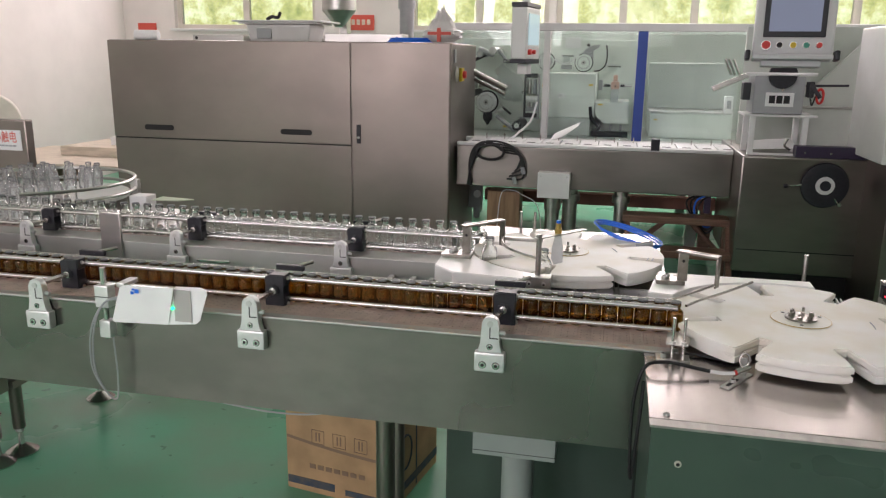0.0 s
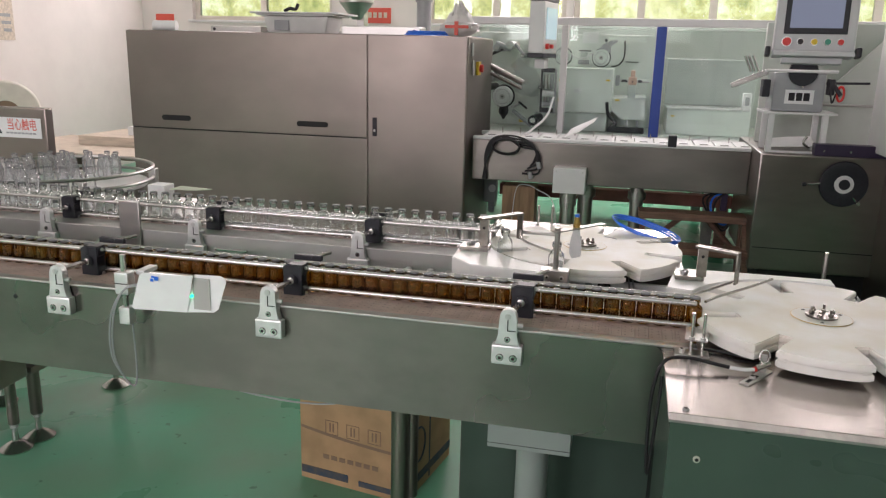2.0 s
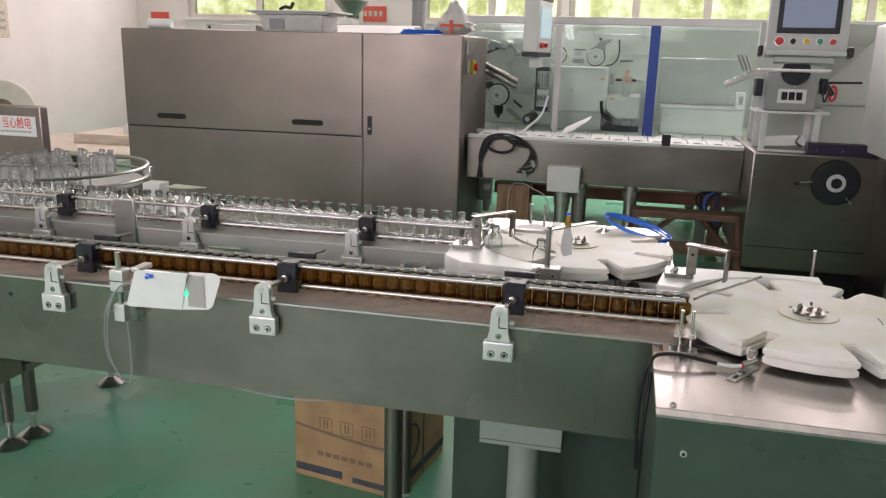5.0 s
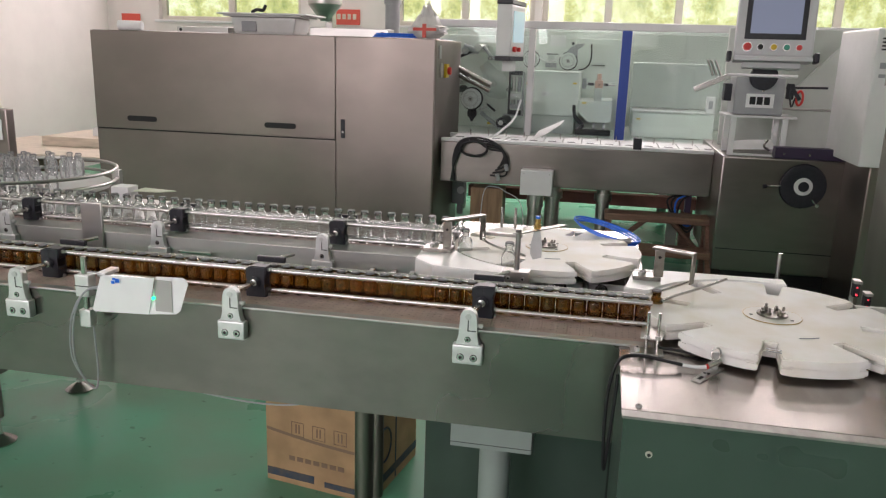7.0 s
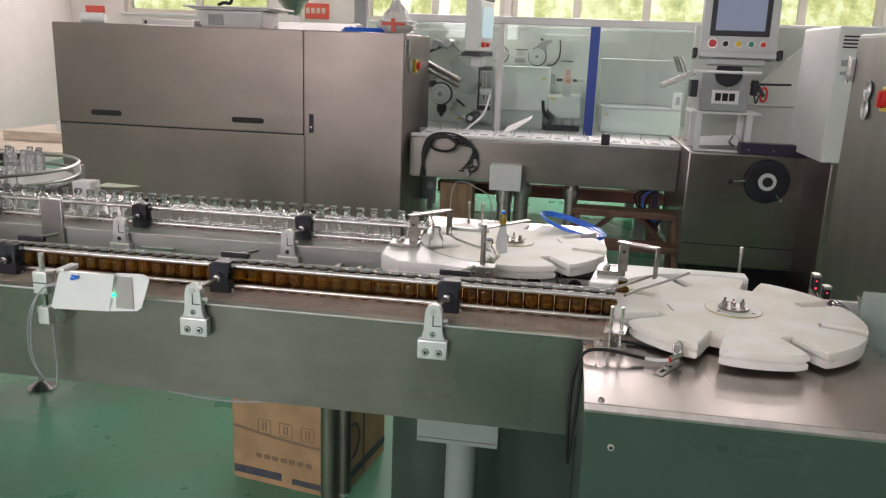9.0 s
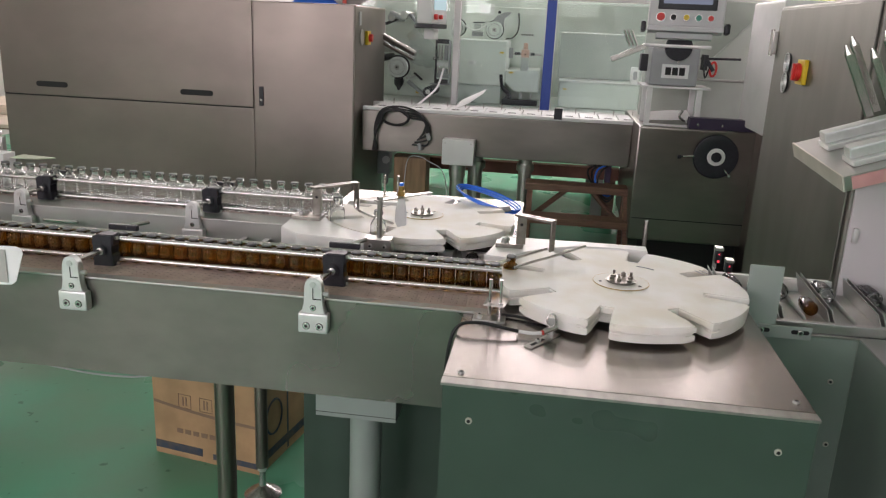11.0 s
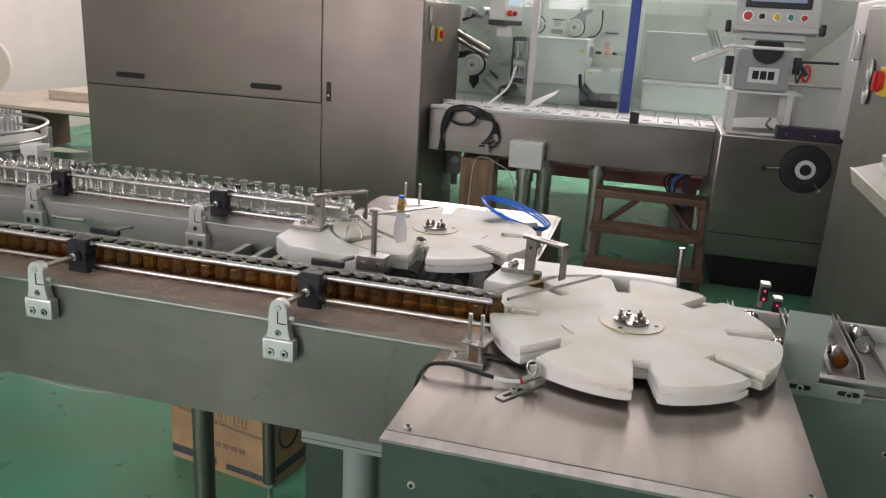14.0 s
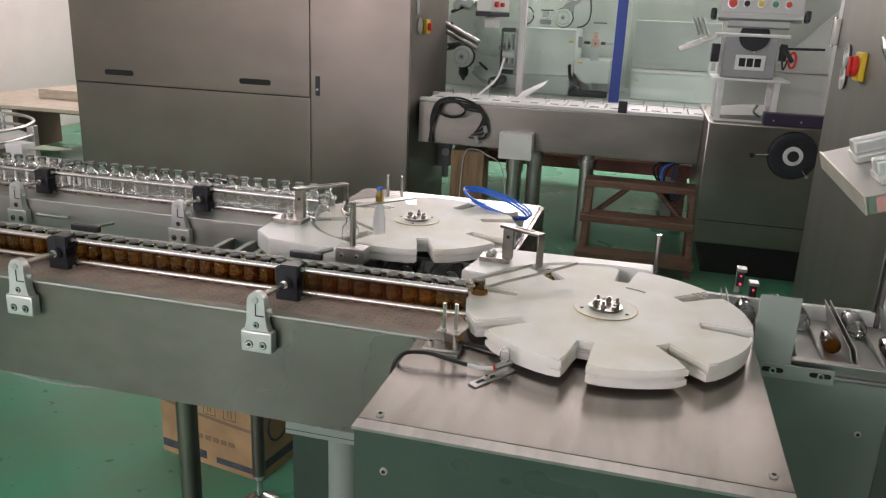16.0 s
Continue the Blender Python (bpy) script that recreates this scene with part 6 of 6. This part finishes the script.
for z in (0.922, 0.962):
    part("guard_rail", tube([(TT.x + 0.335 * math.cos(a), TT.y + 0.335 * math.sin(a), z) for a in np.linspace(radians(-62), radians(240), 40)], 0.0065, 10, 2), STEEL, tt)
for a in (-40, 30, 100, 170):
    part("rail_post", box(TT.x + 0.335 * math.cos(radians(a)) - 0.016, TT.y + 0.335 * math.sin(radians(a)) - 0.012, 0.80, TT.x + 0.335 * math.cos(radians(a)) + 0.016, TT.y + 0.335 * math.sin(radians(a)) + 0.012, 0.955, 0.003), STEEL, tt)
for x, y in ((-2.055, 2.296), (-2.07, 2.775), (-2.4, 2.5)):
    foot(tt, x, y, 0.46, 0.022)
part("base_box", box(-2.6, 1.95, 0.43, -1.74, 2.95, 0.455, 0.004), PANEL, tt)
lowb = thing("drive_box", (-2.2, 1.8, 0.0), "low grey steel drive box under the conveyor end", "drive box")
part("housing", box(-2.6, 1.62, 0.43, -1.745, 1.94, 0.70, 0.006), PANEL, lowb)
part("leg", box(-2.5, 1.7, 0.0, -2.44, 1.76, 0.429), STEEL, lowb)
eb = thing("electrical_box", (-2.6, 2.93, 0.0), "grey steel box with a red shock-warning notice", "electrical box")
part("housing", box(-2.88, 2.9, 0.90, -2.40, 2.945, 1.158, 0.006), CABINET, eb)
part("stand", box(-2.70, 2.905, 0.0, -2.58, 2.94, 0.899), STEEL, eb)
nt_ = part("notice", box(-2.70, 2.8965, 1.03, -2.425, 2.8993, 1.115, 0.001), PAPER, eb, "white notice with red characters")
words("\u5f53\u5fc3\u89e6\u7535", 0.053, Matrix.Translation((-2.520, 2.896, 1.083)) @ FRONT @ Matrix.Diagonal((0.70, 1, 1, 1)), SIGN_RED, nt_, "red warning characters")
for k in range(8):
    part("small_print_bar", box(-2.60 + k * 0.019, 2.8955, 1.046, -2.585 + k * 0.019, 2.8963, 1.053), GREY_PAINT, nt_)
t = bmesh.new()
prism([(-2.69, 1.045), (-2.62, 1.045), (-2.655, 1.105)], -2.8963, -2.8955, t)
bmesh.ops.transform(t, matrix=pose(0, 0, 0, 90), verts=t.verts)
tri = part("warning_triangle", t, DARK, nt_, "black-edged warning triangle")
t = bmesh.new()
prism([(-2.678, 1.051), (-2.632, 1.051), (-2.655, 1.091)], -2.8968, -2.8964, t)
bmesh.ops.transform(t, matrix=pose(0, 0, 0, 90), verts=t.verts)
bmesh.ops.translate(t, verts=t.verts, vec=(0, -0.0016, 0))
part("triangle_field", t, CARD, tri)
wb = thing("small_white_box", (-1.55, 2.46, 0.86), "small open white carton behind the clear bottles", "carton")
t = box(-1.61, 2.42, 0.905, -1.545, 2.48, 0.960, 0.002)
part("carton_body", t, PAPER, wb)
t = prism([(-1.53, 2.43), (-1.44, 2.44), (-1.40, 2.48), (-1.53, 2.50)], 0.945, 0.948)
part("flap", t, material("pale_green_card", (0.50, 0.55, 0.42), 0.6), wb)
part("shelf", box(-1.63, 2.41, 0.895, -1.44, 2.51, 0.904), STEEL, wb)
part("shelf_arm", box(-1.50, 2.2505, 0.875, -1.46, 2.50, 0.8945), STEEL, wb)

# ---------- bottles ----------
def bottle_mesh(R, H, neck, lip, shoulder0, shoulder1, wall, mat, name, solid=False):
    outer = [(0.001, 0.0015), (R * 0.8, 0.0), (R * 0.95, 0.0012), (R, 0.004), (R, shoulder0), (R * 0.965, shoulder0 + (shoulder1 - shoulder0) * 0.28), (R * 0.84, shoulder0 + (shoulder1 - shoulder0) * 0.6), (neck * 1.22, shoulder1 - 0.001), (neck, shoulder1 + 0.003),
             (neck, H - 0.008), (lip, H - 0.007), (lip, H - 0.0015), (lip - 0.0012, H)]
    inner = [(neck - wall, H), (neck - wall, shoulder1), (R * 0.9 - wall, shoulder0 + (shoulder1 - shoulder0) * 0.35), (R - wall, shoulder0 - 0.001), (R - wall, 0.005), (R * 0.8, 0.003), (0.001, 0.0035)]
    if solid:
        inner = [(0.001, H - 0.0005)]
    b = lathe(outer + inner, 22)
    return finish(b, mat, name)


AMBER_MESH = bottle_mesh(0.0157, 0.060, 0.0078, 0.0102, 0.040, 0.049, 0.0018, AMBER, "amber_bottle")
CLEAR_MESH = bottle_mesh(0.0188, 0.088, 0.0092, 0.0116, 0.054, 0.0715, 0.0015, GLASS, "clear_bottle")


def stopper_mesh(r, h, name):
    return finish(lathe([(0.0005, h + 0.0001), (r * 0.58, h + 0.0001), (r * 0.6, h + 0.0004), (r, h + 0.0004), (r, h + 0.0026), (r - 0.0012, h + 0.0036), (r * 0.4, h + 0.0034), (0.0005, h + 0.0028)], 18), STOPPER, name)


THIN_MESH = finish(lathe([(0.001, 0.0015), (0.015, 0.0), (0.0188, 0.004), (0.0188, 0.054), (0.0158, 0.0645), (0.0112, 0.0705), (0.0092, 0.0745), (0.0092, 0.080), (0.0116, 0.081), (0.0116, 0.0875), (0.0105, 0.088)], 20), THIN_GLASS, "clear_bottle")
STOPPERS = {AMBER_MESH: stopper_mesh(0.0100, 0.060, "stopper"), THIN_MESH: stopper_mesh(0.0108, 0.088, "stopper"), CLEAR_MESH: stopper_mesh(0.0108, 0.088, "stopper")}


def bottle(mesh, name, at, label, group):
    o = tagged(new(name, mesh), label, "bottle", group)
    o.location = at
    cap = new("stopper", STOPPERS[mesh])
    cap.parent = o
    return o


LA, LC = "brown amber glass vial with grey rubber stopper on the line", "clear glass bottle with grey rubber stopper on the line"
R_N, R_F = 0.228, 0.226
XA, XC = HUB_N.x - R_N, HUB_F.x - R_F
ambers = [(bottle(AMBER_MESH, "amber_bottle", (XA - 0.032 * (k + 0.349), YA, ZB), LA, "amber bottles"), k + 0.349) for k in range(72)]
clears = [(bottle(CLEAR_MESH, "clear_bottle", (XC - 0.039 * (k + 0.24), YB, ZB), LC, "clear bottles"), k - 0.11) for k in range(-2, 58)]
rng = random.Random(5)
spots = []
for ring in range(1, 12):
    r = 0.043 * ring
    for k in range(int(2 * math.pi * r / 0.046)):
        a = k * 0.046 / r + ring
        x, y = TT.x + r * math.cos(a) + rng.uniform(-0.0006, 0.0006), TT.y + r * math.sin(a)
        if 0.15 < r < 0.30 and not (x > TT.x + 0.13 and y > TT.y - 0.1) and y > YB + 0.09:
            if rng.random() > 0.42:
                spots.append((x, y))
for x, y in spots:
    bottle(THIN_MESH, "clear_bottle", (x, y, 0.9072), "clear glass bottle with grey stopper standing on the turntable", "bottles on the turntable")


# ---------- motion ----------
FAR_T = [0.0, 1.0, 1.2, 1.4, 5.55, 7.55, 8.2, 9.3, 10.3, 12.5, 13.98, 15.18, 16.0]
FAR_N = [-0.35, -0.35, -0.2, 0.0, 4.0, 6.0, 6.68, 8.0, 9.5, 12.6, 15.0, 17.0, 18.36]


def far_notches(t):
    return float(np.interp(t, FAR_T, FAR_N))


def near_notches(t):
    if t < 6.4:
        return float(np.interp(t, [5.5, 5.7, 6.4], [0.0, 0.1, far_notches(6.4) - 3.92]))
    return far_notches(t) - 3.92


TICKS = [round(0.1 * k, 1) for k in range(161)]
LYING = Euler((radians(-90), 0, 0)).to_matrix().to_4x4()


def lying(x, y, z, tilt):
    """A bottle lying along y with its base towards -y; tilt 0 upright, 1 lying."""
    return Matrix.Translation((x, y, z)) @ pose(0, 0, 0, -90 * tilt)


def amber_pose(n, start):
    u = n - start
    if u <= 0:
        return pose(XA + 0.032 * u, YA, ZB)
    if u <= 0.8:
        y_in = YA + (HUB_N.y - YA) * min(1, u * 4)
        a = radians(180 - 45 * u)
        return pose(HUB_N.x + R_N * math.cos(a), HUB_N.y + R_N * math.sin(a) + (y_in - HUB_N.y), ZB)
    x_end = 0.765 + PITCH * (start + 1.3 - 11.11) + PITCH * 5
    while x_end - 0.28 > PITCH / 2:
        x_end -= PITCH
    while 0.28 - x_end > PITCH / 2:
        x_end += PITCH
    a = radians(180 - 45 * 0.8)
    xs, ys = HUB_N.x + R_N * math.cos(a), HUB_N.y + R_N * math.sin(a)
    if u < 1.3:
        f = (u - 0.8) / 0.5
        return lying(xs + (x_end - xs) * f, ys + (1.79 - ys) * f, ZB + (0.8715 - ZB) * f + 0.012 * math.sin(math.pi * f), f)
    return lying(x_end + PITCH * (u - 1.3), 1.79, 0.8715, 1)


def clear_pose(n, start):
    u = n - start
    if u <= 0:
        return pose(XC + 0.039 * u, YB, ZB)
    if u <= 2.0:
        y_in = YB + (HUB_F.y - YB) * min(1, u * 4)
        a = radians(180 + 45 * u)
        return pose(HUB_F.x + R_F * math.cos(a), HUB_F.y + R_F * math.sin(a) + (y_in - HUB_F.y), ZB)
    x_end = 0.827 + PITCH * (start + 2.3 - 15.03)
    while x_end + 0.075 > PITCH / 2:
        x_end -= PITCH
    while -0.075 - x_end > PITCH / 2:
        x_end += PITCH
    if u < 2.3:
        f = (u - 2.0) / 0.3
        return lying(HUB_F.x + (x_end - HUB_F.x) * f, HUB_F.y - R_F + (1.885 - HUB_F.y + R_F) * f, ZB + (0.8745 - ZB) * f, f)
    return lying(x_end + PITCH * (u - 2.3), 1.885, 0.8745, 1)


def bucket_pose(k, n):
    top, drop = 2.08, (N_BUCKET * PITCH - 2 * 2.08) / 2
    s = (0.827 + 0.02 + 0.28 + PITCH * (n - 15.03) + PITCH * k) % (N_BUCKET * PITCH)
    if s < top:
        return pose(-0.28 + s, 1.855, 0.852)
    if s < top + drop:
        return pose(1.8, 1.855, 0.852 - (s - top))
    if s < 2 * top + drop:
        return pose(1.8 - (s - top - drop), 1.855, 0.852 - drop)
    return pose(-0.28, 1.855, 0.852 - drop + (s - 2 * top - drop))


def motions():
    walk(wheel_near, [(t, pose(*HUB_N, 0, 0, -122.5 - 45 * near_notches(t))) for t in TICKS[::2]])
    walk(wheel_far, [(t, pose(*HUB_F, 0, 0, -85 + 45 * far_notches(t))) for t in TICKS[::2]])
    sparse = sorted({0.0, 1.0, 1.2, 1.4, 3.0, 5.5, 5.7, 6.4, 7.0, 7.6, 8.2, 8.8, 9.3, 9.8, 10.3, 11.4, 12.5, 13.2, 14.0, 15.2, 16.0})
    for ob, start in ambers:
        leaves = near_notches(16.0) > start
        walk(ob, [(t, amber_pose(near_notches(t), start)) for t in TICKS if not leaves and t in sparse or leaves and (t < 0.05 or t > 5.35)])
    for ob, start in clears:
        leaves = far_notches(16.0) > start
        walk(ob, [(t, clear_pose(far_notches(t), start)) for t in TICKS if not leaves and t in sparse or leaves and (t < 0.05 or t > 0.85)])
    for k, ob in enumerate(buckets):
        walk(ob, [(t, bucket_pose(k, far_notches(t))) for t in TICKS[::2]])


motions()
